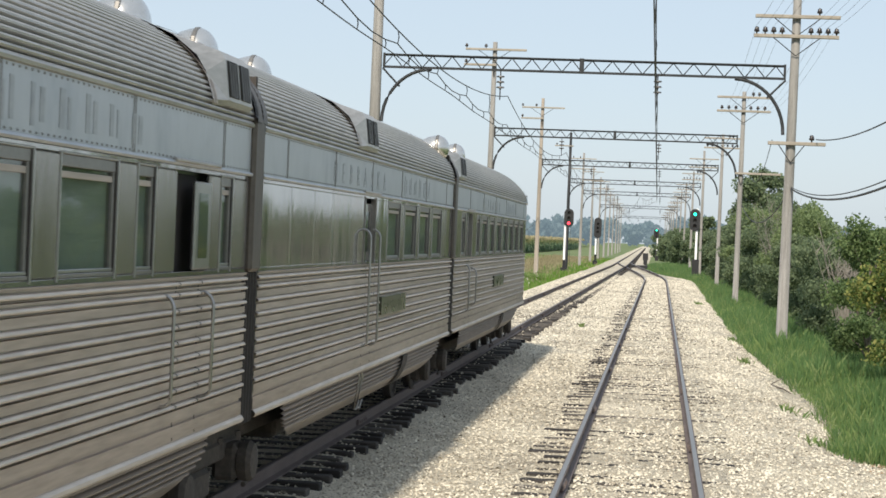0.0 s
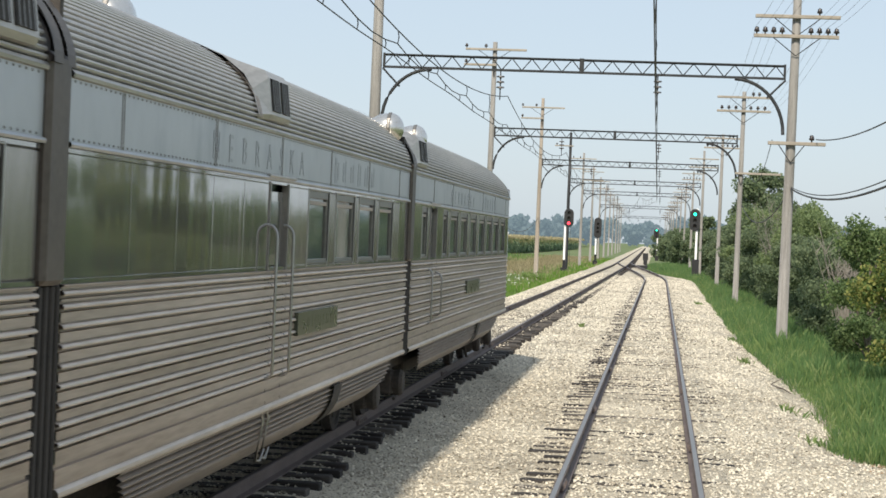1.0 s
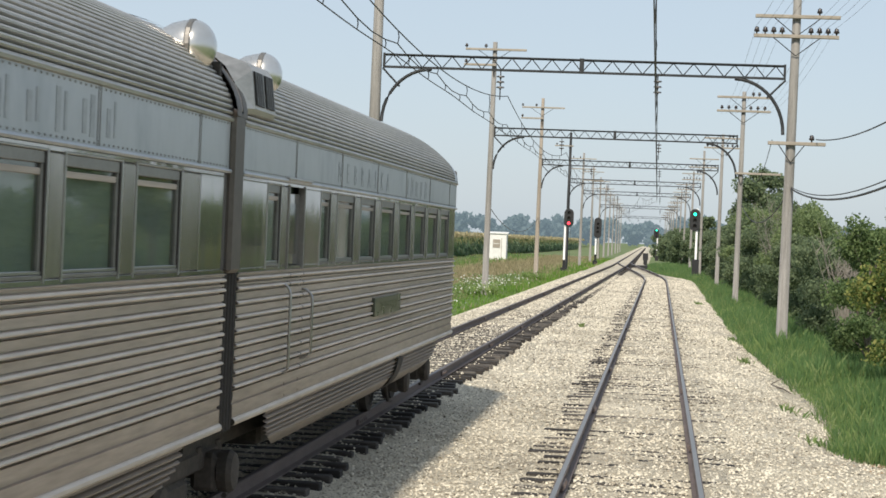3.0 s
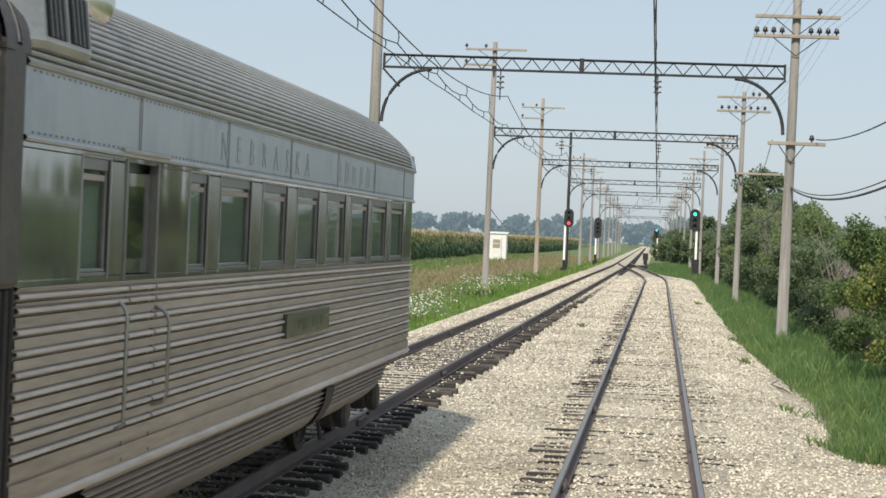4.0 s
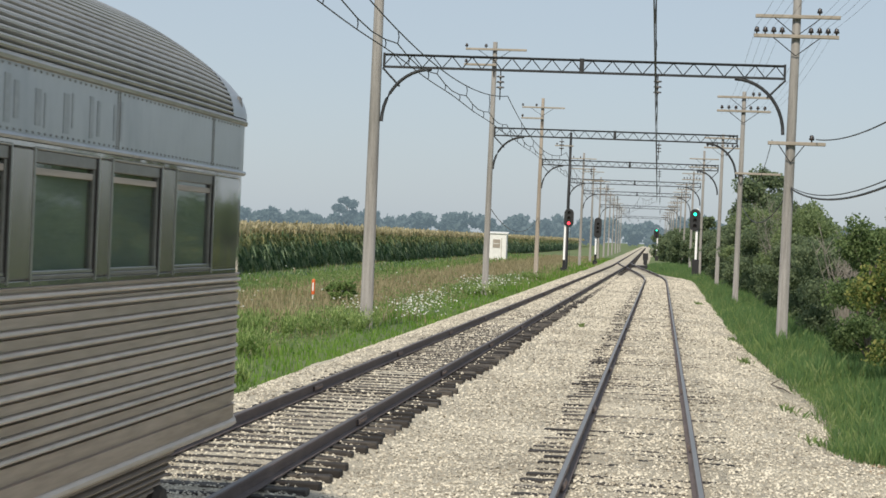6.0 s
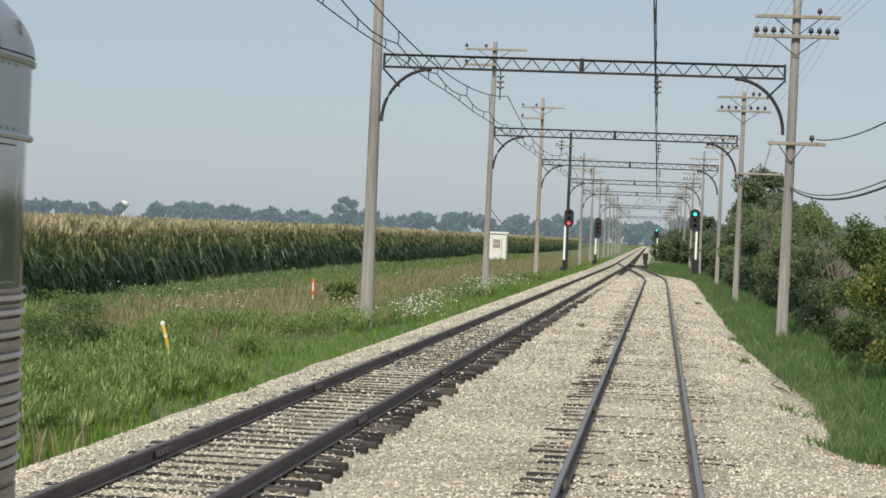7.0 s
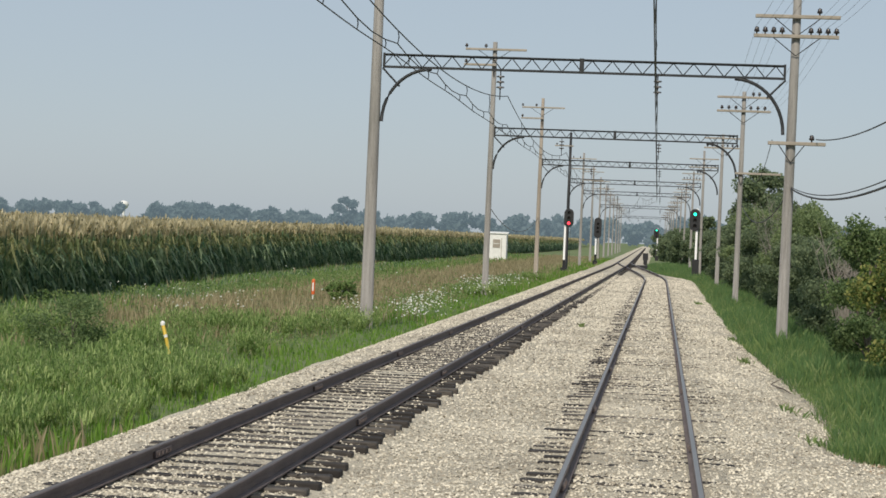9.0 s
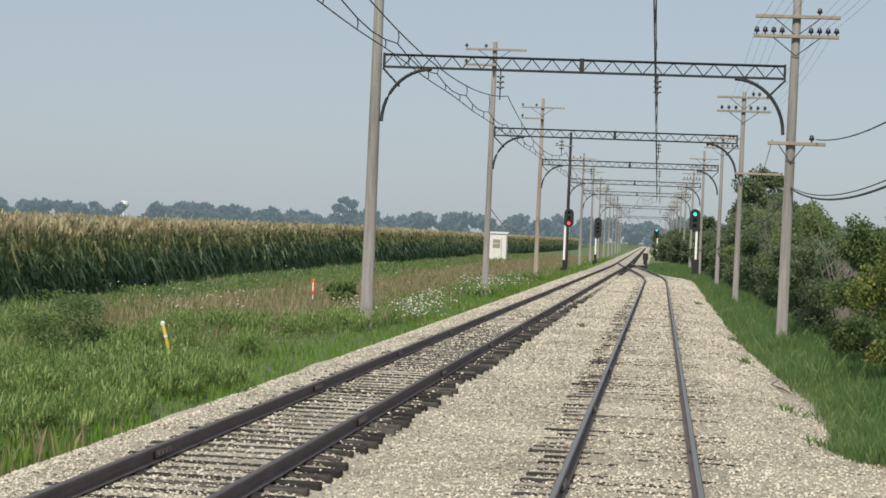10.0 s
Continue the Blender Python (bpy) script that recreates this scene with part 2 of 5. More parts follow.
class Build:
    """Collects simple shaped pieces into one mesh."""

    def __init__(self):
        self.v, self.f = [], []

    def add(self, verts, faces):
        o = len(self.v)
        self.v += [tuple(q) for q in verts]
        self.f += [tuple(i + o for i in q) for q in faces]
        return self

    def box(self, a, b, bevel=0.0):
        (x0, y0, z0), (x1, y1, z1) = a, b
        c = min(bevel, (x1 - x0) / 3, (y1 - y0) / 3, (z1 - z0) / 3)
        if c <= 0:
            return self.add([(x, y, z) for x in (x0, x1) for y in (y0, y1) for z in (z0, z1)],
                            [(0, 1, 3, 2), (4, 6, 7, 5), (0, 4, 5, 1), (2, 3, 7, 6), (0, 2, 6, 4), (1, 5, 7, 3)])
        bm = bmesh.new()
        bmesh.ops.create_cube(bm, size=1.0)
        for v in bm.verts:
            v.co = Vector(((x0 + x1) / 2 + v.co.x * (x1 - x0), (y0 + y1) / 2 + v.co.y * (y1 - y0), (z0 + z1) / 2 + v.co.z * (z1 - z0)))
        bmesh.ops.bevel(bm, geom=bm.edges[:], offset=c, segments=1, affect="EDGES")
        bm.verts.index_update()
        self.add([v.co for v in bm.verts], [[v.index for v in q.verts] for q in bm.faces])
        bm.free()
        return self

    def tube(self, path, r, sides=8, r_end=None, cap=True):
        """A round bar along a path of points, tapering to r_end."""
        pts = [Vector(q) for q in path]
        n = len(pts)
        rings = []
        for i, q in enumerate(pts):
            d = (pts[min(i + 1, n - 1)] - pts[max(i - 1, 0)]).normalized()
            a = d.cross(Vector((0, 0, 1)) if abs(d.z) < 0.9 else Vector((1, 0, 0))).normalized()
            b = d.cross(a)
            k = r if r_end is None else r + (r_end - r) * i / max(1, n - 1)
            rings.append([q + (a * math.cos(2 * math.pi * j / sides) + b * math.sin(2 * math.pi * j / sides)) * k for j in range(sides)])
        faces = [(i * sides + j, i * sides + (j + 1) % sides, (i + 1) * sides + (j + 1) % sides, (i + 1) * sides + j) for i in range(n - 1) for j in range(sides)]
        if cap:
            faces += [tuple(range(sides)), tuple(range((n - 1) * sides, n * sides))]
        return self.add([q for ring in rings for q in ring], faces)

    def lathe(self, profile, centre=(0, 0, 0), sides=16, axis="z"):
        """Turns (radius, height) round an axis."""
        c = Vector(centre)
        vs = []
        for r, h in profile:
            for j in range(sides):
                a = 2 * math.pi * j / sides
                p = (r * math.cos(a), r * math.sin(a), h)
                p = {"z": p, "x": (p[2], p[0], p[1]), "y": (p[0], p[2], p[1])}[axis]
                vs.append(c + Vector(p))
        n = len(profile)
        faces = [(i * sides + j, i * sides + (j + 1) % sides, (i + 1) * sides + (j + 1) % sides, (i + 1) * sides + j) for i in range(n - 1) for j in range(sides)]
        faces += [tuple(range(sides)), tuple(range((n - 1) * sides, n * sides))]
        return self.add(vs, faces)

    def sweep(self, section, ys, shape=None):
        """Pulls an (x, z) section along y; shape(y, x, z) bends each point."""
        shape = shape or (lambda y, x, z: (x, y, z))
        k = len(section)
        vs = [shape(y, x, z) for y in ys for x, z in section]
        fs = [(i * k + j, i * k + j + 1, (i + 1) * k + j + 1, (i + 1) * k + j) for i in range(len(ys) - 1) for j in range(k - 1)]
        return self.add(vs, fs)

    def mesh(self, name, mat, smooth=False):
        return mesh_of(name, self.v, self.f, mat, smooth)


def thing(name, label, category, group="", kind="", at=(0, 0, 0)):
    ob = tagged(new(name), label, category, group, kind)
    ob.location = at
    return ob


def part(name, shape, mat, parent, label="", smooth=False, at=None):
    """One mesh object under a thing or a part; shape is a Build or a mesh."""
    me = shape.mesh(name, mat, smooth) if isinstance(shape, Build) else shape
    ob = new(name, me)
    ob.parent = parent
    if at is not None:
        ob.location = at
    if label:
        ob["label"] = label
    return ob


def solid(name, shape, mat, label, category, group="", kind="", smooth=False):
    me = shape.mesh(name, mat, smooth) if isinstance(shape, Build) else shape
    return tagged(new(name, me), label, category, group, kind)


# ---- the lie of the land and the two tracks ----
rng = np.random.default_rng(7)
RIGHT_X, LEFT_X, LEFT_SLOPE, LEFT_Z = -0.225, -4.781, 0.0029, 0.114


def smooth(a, b, v):
    t = min(1.0, max(0.0, (v - a) / (b - a)))
    return t * t * (3 - 2 * t)


def left_centre(y):
    return LEFT_X + LEFT_SLOPE * y if y < 200 else LEFT_X + LEFT_SLOPE * 200 - 0.0055 * (y - 200)


def right_centre(y):
    k = smooth(128, 236, y)
    return RIGHT_X * (1 - k) + left_centre(y) * k


def right_level(y):
    return LEFT_Z * smooth(128, 236, y)


PROFILE = [(-9.5, -0.75), (-7.75, -0.62), (-7.05, -0.26), (-6.5, -0.10), (-6.0, -0.075), (-5.6, -0.076), (-4.3, -0.076), (-3.95, -0.090), (-3.62, -0.115), (-3.35, -0.160), (-2.7, -0.2), (-1.9, -0.205),
           (-1.5, -0.205), (-1.2, -0.200), (-0.8, -0.185), (-0.2, -0.180), (0.5, -0.177), (1.0, -0.176), (1.5, -0.2), (2.4, -0.33), (3.2, -0.66), (5.0, -0.85)]


def bed(x, y):
    """Height of the stone bed; beyond the junction its right shoulder closes in on the one track left."""
    k = smooth(150, 215, y)
    x = x + k * max(0.0, (x + 3.6)) * 2.2
    x -= 0.5 * smooth(29.0, 25.5, y) * max(0.0, x - 1.6)
    xs, zs = zip(*PROFILE)
    return float(np.interp(x, xs, zs))


def land(x, y):
    z = -0.5 - 0.25 * smooth(3.0, 6.0, x) + 0.06 * noise.noise(Vector((x * 0.2, y * 0.2, 0)))
    if -8.5 < x < 5.2 and bed(x, y) > -0.6:
        z -= 0.35
    return z


def steps(a, b, first, grow):
    out, s = [a], first
    while out[-1] < b:
        out.append(out[-1] + s)
        s *= grow
    return out


def make_ground():
    ys = [-3000, -800, -200, -60] + steps(-30, 3500, 1.5, 1.025)
    xs = [-3500, -1500, -700, -300, -120, -60, -40] + list(np.arange(-30, 14, 1.0)) + [16, 22, 40, 90, 250, 700, 2000, 3500]
    v = [(x, y, land(x, y)) for y in ys for x in xs]
    k = len(xs)
    f = [(i * k + j, i * k + j + 1, (i + 1) * k + j + 1, (i + 1) * k + j) for i in range(len(ys) - 1) for j in range(k - 1)]
    tagged(new("ground", mesh_of("ground", v, f, M_SOIL, True)), "weedy green farmland soil under the verge", "ground", kind="structure")


def make_ballast():
    ys = steps(-25, 15, 1.0, 1.0) + steps(15.2, 1300, 0.18, 1.012)
    xs = list(np.arange(-7.9, 5.0, 0.2))
    v = []
    for y in ys:
        wl = 0.22 * noise.noise(Vector((0, y * 0.35, 3))) + 0.1 * noise.noise(Vector((0, y * 1.7, 5)))
        wr = 0.30 * noise.noise(Vector((9, y * 0.22, 3))) + 0.15 * noise.noise(Vector((9, y * 1.1, 8)))
        off = left_centre(y) - (LEFT_X + LEFT_SLOPE * min(y, 200))
        for x in xs:
            xx = x + (wl if x < -6.6 else 0) + (wr if x > 1.6 else 0)
            z = bed(x, y) + 0.018 * noise.noise(Vector((x * 3, y * 3, 0))) + 0.02 * noise.noise(Vector((x * 0.6, y * 0.5, 2)))
            v.append((xx + off, y, z))
    k = len(xs)
    f = [(i * k + j, i * k + j + 1, (i + 1) * k + j + 1, (i + 1) * k + j) for i in range(len(ys) - 1) for j in range(k - 1)]
    tagged(new("ballast_bed", mesh_of("ballast_bed", v, f, M_BALLAST, True)), "pale crushed limestone track bed with sloping shoulders", "ballast", kind="structure")


def make_stones():
    """Loose chips: squashed octahedra, thinning out with distance."""
    n = 145000
    y = 16.5 + 135 * rng.random(n) ** 2.1
    x = rng.uniform(-7.6, 3.3, n)
    r = rng.uniform(0.011, 0.027, n) * (0.8 + y / 80)
    unit = np.array([(1, 0, 0), (-1, 0, 0), (0, 1, 0), (0, -1, 0), (0, 0, 1), (0, 0, -1)], float)
    faces = np.array([(0, 2, 4), (2, 1, 4), (1, 3, 4), (3, 0, 4)])
    z = np.array([bed(a, b) for a, b in zip(x, y)])
    on_tie = (np.abs(x - LEFT_X) < 1.2) & (rng.random(n) < 0.10)
    z = np.where(on_tie, np.maximum(z, -0.055), z)
    a = rng.uniform(0, 6.283, n)
    s = rng.uniform(0.6, 1.25, (n, 6, 1))
    p = unit[None] * s * r[:, None, None]
    p[:, :, 2] *= 0.75
    c, q = np.cos(a)[:, None], np.sin(a)[:, None]
    tilt = rng.uniform(-0.6, 0.6, n)[:, None]
    px, py, pz = p[:, :, 0], p[:, :, 1], p[:, :, 2]
    px, pz = px * np.cos(tilt) - pz * np.sin(tilt), px * np.sin(tilt) + pz * np.cos(tilt)
    v = np.stack([x[:, None] + px * c - py * q, y[:, None] + px * q + py * c, z[:, None] + 0.008 + pz], -1).reshape(-1, 3)
    # keep clear of the rails
    lx = LEFT_X + LEFT_SLOPE * y
    keep = np.ones(n, bool)
    for centre in (lx - 0.7525, lx + 0.7525, RIGHT_X - 0.7525, RIGHT_X + 0.7525):
        keep &= np.abs(x - centre) > 0.10
    inside = (x > lx - 1.4) & (x < lx + 1.35)
    keep &= ~(inside & (rng.random(n) < 0.3))
    idx = (np.arange(n)[keep][:, None, None] * 6 + faces[None]).ravel()
    tagged(new("ballast_stones", big_mesh("ballast_stones", v, idx, 3, M_STONE)), "loose pale limestone chips scattered on the track bed", "stones", kind="stuff")


RAIL_SECTION = [(-0.07, -0.165), (-0.07, -0.150), (-0.012, -0.135), (-0.010, -0.05), (-0.036, -0.04), (-0.036, -0.006), (-0.028, 0.0), (0.028, 0.0), (0.036, -0.006), (0.036, -0.04), (0.010, -0.05), (0.012, -0.135), (0.07, -0.150), (0.07, -0.165)]


def make_track(name, label, centre, level, end, tie_spacing, sink, seed, head_mat):
    ran = random.Random(seed)
    track = thing(name, label, "railway track", kind="structure")
    ys = steps(-25, 120, 4.0, 1.0) + steps(124, end, 3.0, 1.03)
    for side in (-0.7525, 0.7525):
        rail = part("rail", Build().sweep(RAIL_SECTION, ys, lambda y, x, z: (centre(y) + side + x, y, level(y) + z)), M_RAIL, track, "rusty brown steel rail")
        part("rail_head", Build().sweep([(-0.027, 0.0), (-0.024, 0.003), (0.024, 0.003), (0.027, 0.0)], ys, lambda y, x, z: (centre(y) + side + x, y, level(y) + z)), head_mat, rail, "worn running surface")
        joint = Build().box((0.012, -0.32, -0.125), (0.05, 0.32, -0.045), 0.008).box((-0.05, -0.32, -0.125), (-0.012, 0.32, -0.045), 0.008)
        for k in (-0.24, -0.08, 0.08, 0.24):
            joint.box((-0.065, k - 0.02, -0.1), (0.065, k + 0.02, -0.065))
        jm = joint.mesh("joint_bar", M_RAIL)
        y = 20.4 + (4.6 if side > 0 else 0.0)
        while y < min(end, 150):
            part("joint_bar", jm, M_RAIL, rail, "bolted rail joint", at=(centre(y) + side, y, level(y)))
            y += 9.4
    shapes = []
    for i in range(5):
        L, w = 1.27 + ran.uniform(-0.06, 0.06), 0.100 + ran.uniform(-0.015, 0.015)
        shapes.append(Build().box((-L, -w, -0.17), (L, w, 0.0), 0.014).mesh("tie", M_TIE))
    spike = Build().box((-0.09, -0.09, 0), (0.09, 0.09, 0.012)).mesh("tie_plate", M_RAIL)
    y, n, rest = -12.0, 0, Build()
    while y < end:
        c, z = centre(y), level(y) - 0.167 - sink * ran.uniform(0.0, 1.0) - (0.13 * smooth(132, 165, y) if sink > 0.02 else 0.085 * smooth(40, 120, y))
        if n < 260:
            tie = part("tie", shapes[n % 5], M_TIE, track, at=(c + ran.uniform(-0.09, 0.09), y, z))
            tie.rotation_euler = (0, 0, ran.uniform(-0.02, 0.02))
        else:
            rest.box((c - 1.28, y - 0.11, z - 0.15), (c + 1.28, y + 0.11, z))
        y += tie_spacing * ran.uniform(0.88, 1.12)
        n += 1
    part("far_ties", rest, M_TIE, track)["kind"] = "stuff"
    return track


M_HEAD_DULL = material("dull brown rail head", [(0.10, 0.085, 0.08), (0.16, 0.14, 0.13)], scale=1.5, fine=40, rough=0.5, metal=0.4)
make_ground()
make_ballast()
make_stones()
make_track("main_track", "brown rusty rails on dark wooden ties in pale stone", left_centre, lambda y: LEFT_Z, 900, 0.58, 0.012, 3, M_HEAD_DULL)
make_track("side_track", "worn bright rails on ties half buried in pale stone", right_centre, right_level, 240, 0.58, 0.03, 4, M_RAILTOP)


# ---- the stainless train ----
M_GAP = material("brown grimy gap plate", [(0.085, 0.072, 0.062), (0.15, 0.128, 0.11)], scale=4, fine=20, rough=0.5, metal=0.6)
M_PLATE_MARK = material("faint plate lettering", [(0.10, 0.115, 0.07), (0.15, 0.165, 0.105)], scale=4, rough=0.3, metal=0.6)
SILL, BAND_TOP, LETTER_TOP, EAVE, FLUTE_LOW = 2.116, 2.874, 3.256, 3.306, 0.942
HALF = 1.5
BEADS = [2.072, 1.998, 1.886, 1.776, 1.666, 1.556, 1.448, 1.342, 1.234]
SPEED, END_START = 4.94, 43.65


def bead_section(z, x=HALF):
    """One half-round bead: a soft upper slope, a proud edge and a sharp undercut."""
    return [(x - 0.012, z - 0.021), (x + 0.014, z - 0.015), (x + 0.018, z - 0.008), (x + 0.017, z - 0.001), (x + 0.012, z + 0.006), (x + 0.004, z + 0.010), (x - 0.014, z + 0.013)]


LOWER = [(HALF - 0.004, FLUTE_LOW + 0.045), (HALF, FLUTE_LOW + 0.05), (HALF, 1.095), (HALF - 0.02, 1.10), (HALF - 0.02, 1.122), (HALF, 1.127)]
for z in sorted(BEADS):
    LOWER += [(HALF, z - 0.036), (HALF - 0.034, z - 0.034), (HALF - 0.034, z - 0.018), (HALF - 0.008, z - 0.012), (HALF - 0.018, z + 0.013), (HALF - 0.018, z + 0.022), (HALF, z + 0.024)]
LOWER += [(HALF, SILL - 0.012), (HALF + 0.012, SILL - 0.006), (HALF + 0.012, SILL), (HALF - 0.03, SILL)]
RIM = [(HALF - 0.01, FLUTE_LOW - 0.014), (HALF + 0.014, FLUTE_LOW - 0.008), (HALF + 0.026, FLUTE_LOW + 0.008), (HALF + 0.024, FLUTE_LOW + 0.028), (HALF + 0.010, FLUTE_LOW + 0.045), (HALF - 0.006, FLUTE_LOW + 0.05)]
LETTER = [(HALF - 0.03, BAND_TOP), (HALF + 0.018, BAND_TOP), (HALF + 0.026, BAND_TOP + 0.014), (HALF + 0.018, BAND_TOP + 0.028), (HALF, BAND_TOP + 0.032), (HALF, LETTER_TOP)]
CORNICE = [(HALF, LETTER_TOP), (HALF + 0.022, LETTER_TOP + 0.006), (HALF + 0.026, LETTER_TOP + 0.025), (HALF + 0.012, LETTER_TOP + 0.045), (HALF, EAVE)]
SKIRT = []
for i in range(61):
    a = i / 60 * 1.25
    rib = (-0.006, 0.010, 0.010, -0.010, -0.028)[i % 5] if 2 < i < 29 else 0.0
    SKIRT.append((HALF - 0.012 - 0.42 * (1 - math.cos(a)) + rib * math.cos(a), FLUTE_LOW - 0.012 - 0.49 * math.sin(a)))
ROOF = []
RIBS = 29
for i in range(RIBS * 4 + 1):
    a = math.pi / 2 * i / (RIBS * 4)
    k = (-0.012, 0.013, 0.017, 0.014)[i % 4]
    ROOF.append(((HALF + k) * math.cos(a), EAVE + (0.80 + k) * math.sin(a)))


def carriage(name, label, e_rear, e_front, windows, narrow, doors, plates, rails, scoops, panels, round_end=False, open_door=None, notches=()):
    """A fluted car. Distances e run forwards from the train's rear end; the car's own y is mid - e."""
    mid = (e_rear + e_front) / 2
    car = thing(name, label, "railway carriage", "cars of the train")

    def plan(e):
        return 1.0 if not round_end or e > -0.1 else math.sqrt(max(0.0, 1 - ((-0.1 - e) / 1.1) ** 2))

    def crown(e):
        return 1.0 if not round_end or e > 1.5 else math.sqrt(max(0.0, 1 - ((1.5 - e) / 2.65) ** 2))

    tail = [-0.1 - 1.1 * math.sin(math.pi / 2 * k / 12) for k in range(1, 13)] if round_end else []
    first = -0.1 if round_end else e_rear
    es = [e_front, first] + tail
    roof_es = [e_front] + ([1.5, 1.25, 1.0, 0.75, 0.5, 0.25] if round_end else [first])

    def bent(sign, lift=None):
        def go(e, x, z):
            if lift:
                z = EAVE + (z - EAVE) * crown(e)
            return (sign * x * plan(e), mid - e, z)
        return go

    for sign in (1, -1):
        flank = part("fluted_side", Build().sweep(LOWER, es, bent(sign)), M_STEEL, car, "horizontally beaded stainless steel side")
        for z in BEADS:
            part("bead", Build().sweep(bead_section(z), es, bent(sign)), M_BEAD, flank)
        part("bottom_rim", Build().sweep(RIM, es, bent(sign)), M_BEAD, flank, "rounded bright lower rim")
        part("letterboard", Build().sweep(LETTER, es, bent(sign)), M_LETTER, car, "smooth pale name band with mirrored sky in its blue-grey tint")
        part("cornice", Build().sweep(CORNICE, es, bent(sign)), M_ROOF, car, "rounded steel moulding")
        low = [e_front - 1.3, e_rear + 1.0 if not round_end else 1.5]
        middle = (low[0] + low[1]) / 2

        def slanted(e, x, z):
            e2 = e + (max(0.0, FLUTE_LOW - z) / 0.49) ** 2.4 * (1.3 if e < middle else -1.7)
            return (sign * x * plan(e), mid - e2, z)
        part("skirt", Build().sweep(SKIRT, low, slanted), M_SKIRT, car, "curved under-skirt with fine ribs")
    full = [(x, z) for x, z in ROOF] + [(-x, z) for x, z in reversed(ROOF[:-1])]
    part("roof", Build().sweep(full, roof_es, bent(1, True)), M_ROOF, car, "rounded corrugated stainless roof")
    if round_end:
        smooth_arch = [(1.516 * math.cos(math.pi * j / 48), EAVE + 0.816 * math.sin(math.pi * j / 48)) for j in range(49)]
        part("roof_cap", Build().sweep(smooth_arch, [0.27, 0.1, -0.1] + tail, bent(1, True)), M_LETTER, car, "smooth rounded roof end", True)
        for s in (1, -1):
            lamp = Build().lathe([(0.02, 3.33), (0.035, 3.34), (0.04, 3.40), (0.035, 3.46), (0.02, 3.475)], (s * 1.465, mid + 0.06, 0), 12)
            part("marker_lamp", lamp, M_FRAME, car, "grey rear marker lamp", True)
    for e0, e1 in notches:
        hollow = [(HALF + 0.022 - 0.42 * (1 - math.cos(a)), FLUTE_LOW - 0.50 * math.sin(a)) for a in np.linspace(0.06, 1.25, 12)]
        hollow += [(x - 0.05, z) for x, z in reversed(hollow)]
        part("skirt_step", Build().sweep(hollow + hollow[:1], [mid - e1, mid - e0]), M_UNDER, car, "dark brown foothold panel in the skirt")
    # inside and underneath
    part("interior", Build().box((-1.37, mid - e_front + 0.2, 1.05), (1.37, mid - first - 0.1, 2.95)), M_INTERIOR, car)
    part("underframe", Build().box((-1.1, mid - e_front + 0.1, 0.62), (1.1, mid - max(first, 0.9), 1.0)), M_UNDER, car, "grimy black underframe")
    # added dark mass that keeps sunlit ground from showing under the car
    part("underfloor_blocker", Build().box((-0.95, mid - e_front + 3.6, 0.36), (0.95, mid - e_rear - 4.4, 0.66), 0.04), M_UNDER, car, "long dark block added under the floor against sunlit see-through")
    for y in [mid - e_front + 0.02] + ([] if round_end else [mid - e_rear - 0.08]):
        part("end_wall", Build().box((-1.42, y, 0.95), (1.42, y + 0.06, 3.7)), M_UNDER, car)
    # window band: pillars between the openings
    holes = sorted([(a, b) for a, b in windows] + [(a, b) for a, b in narrow] + [(a, b) for a, b in doors])
    for sign in (1, -1):
        def bx(a, b, z0, z1, x0=HALF - 0.045, x1=HALF - 0.006, bev=0.004):
            lo, hi = sorted((sign * x0, sign * x1))
            return ((lo, mid - b, z0), (hi, mid - a, z1), bev)
        part("band_rail", Build().box(*bx(first, e_front, 2.842, BAND_TOP)), M_FLAT, car, "smooth steel rail above the windows")
        part("band_rail", Build().box(*bx(first, e_front, SILL, 2.15)), M_FLAT, car, "smooth steel rail below the windows")
        at = first
        for a, b in holes + [(e_front, e_front)]:
            if a - at > 0.02:
                joints = [at] + [p for p in panels if at + 0.2 < p < a - 0.2] + [a]
                for p, q in zip(joints, joints[1:]):
                    part("panel", Build().box(*bx(p + 0.008, q - 0.008, 2.1505, 2.8415, bev=0.012 if q - p < 0.6 else 0.004)), M_PILLAR if q - p < 0.6 else M_FLAT, car)
            at = b
        if round_end:
            part("end_panel", Build().sweep([(HALF - 0.01, SILL), (HALF - 0.01, BAND_TOP)], [-0.1] + tail, bent(sign)), M_FLAT, car)
        for a, b in windows + narrow:
            w = Build()
            for box in (bx(a + 0.012, b - 0.012, 2.77, 2.838, 1.44, 1.488), bx(a + 0.012, b - 0.012, 2.152, 2.176, 1.44, 1.494), bx(a + 0.012, a + 0.055, 2.176, 2.77, 1.44, 1.484), bx(b - 0.055, b - 0.012, 2.176, 2.77, 1.44, 1.484)):
                w.box(*box)
            frame_part = part("window", w, M_FRAME, car, "dull steel window frame")
            pane = part("pane", Build().box(*bx(a + 0.056, b - 0.056, 2.177, 2.769, 1.462, 1.468, 0)), M_GLASS, frame_part, "dark greenish glass")
            pane.visible_shadow = False
            part("header_bar", Build().box(*bx(a + 0.06, b - 0.06, 2.708, 2.745, 1.464, 1.480, 0.003)), M_STEEL, frame_part, "bright steel header bar")
            part("sill", Build().box(*bx(a + 0.03, b - 0.03, 2.177, 2.198, 1.469, 1.490, 0.004)), M_RAILING, frame_part, "bright window sill")
            part("blind", Build().box(*bx(a + 0.06, b - 0.06, 2.18, 2.765, 1.440, 1.446, 0)), M_BLIND, frame_part, "drawn pale green window blind")
            rim = Build()
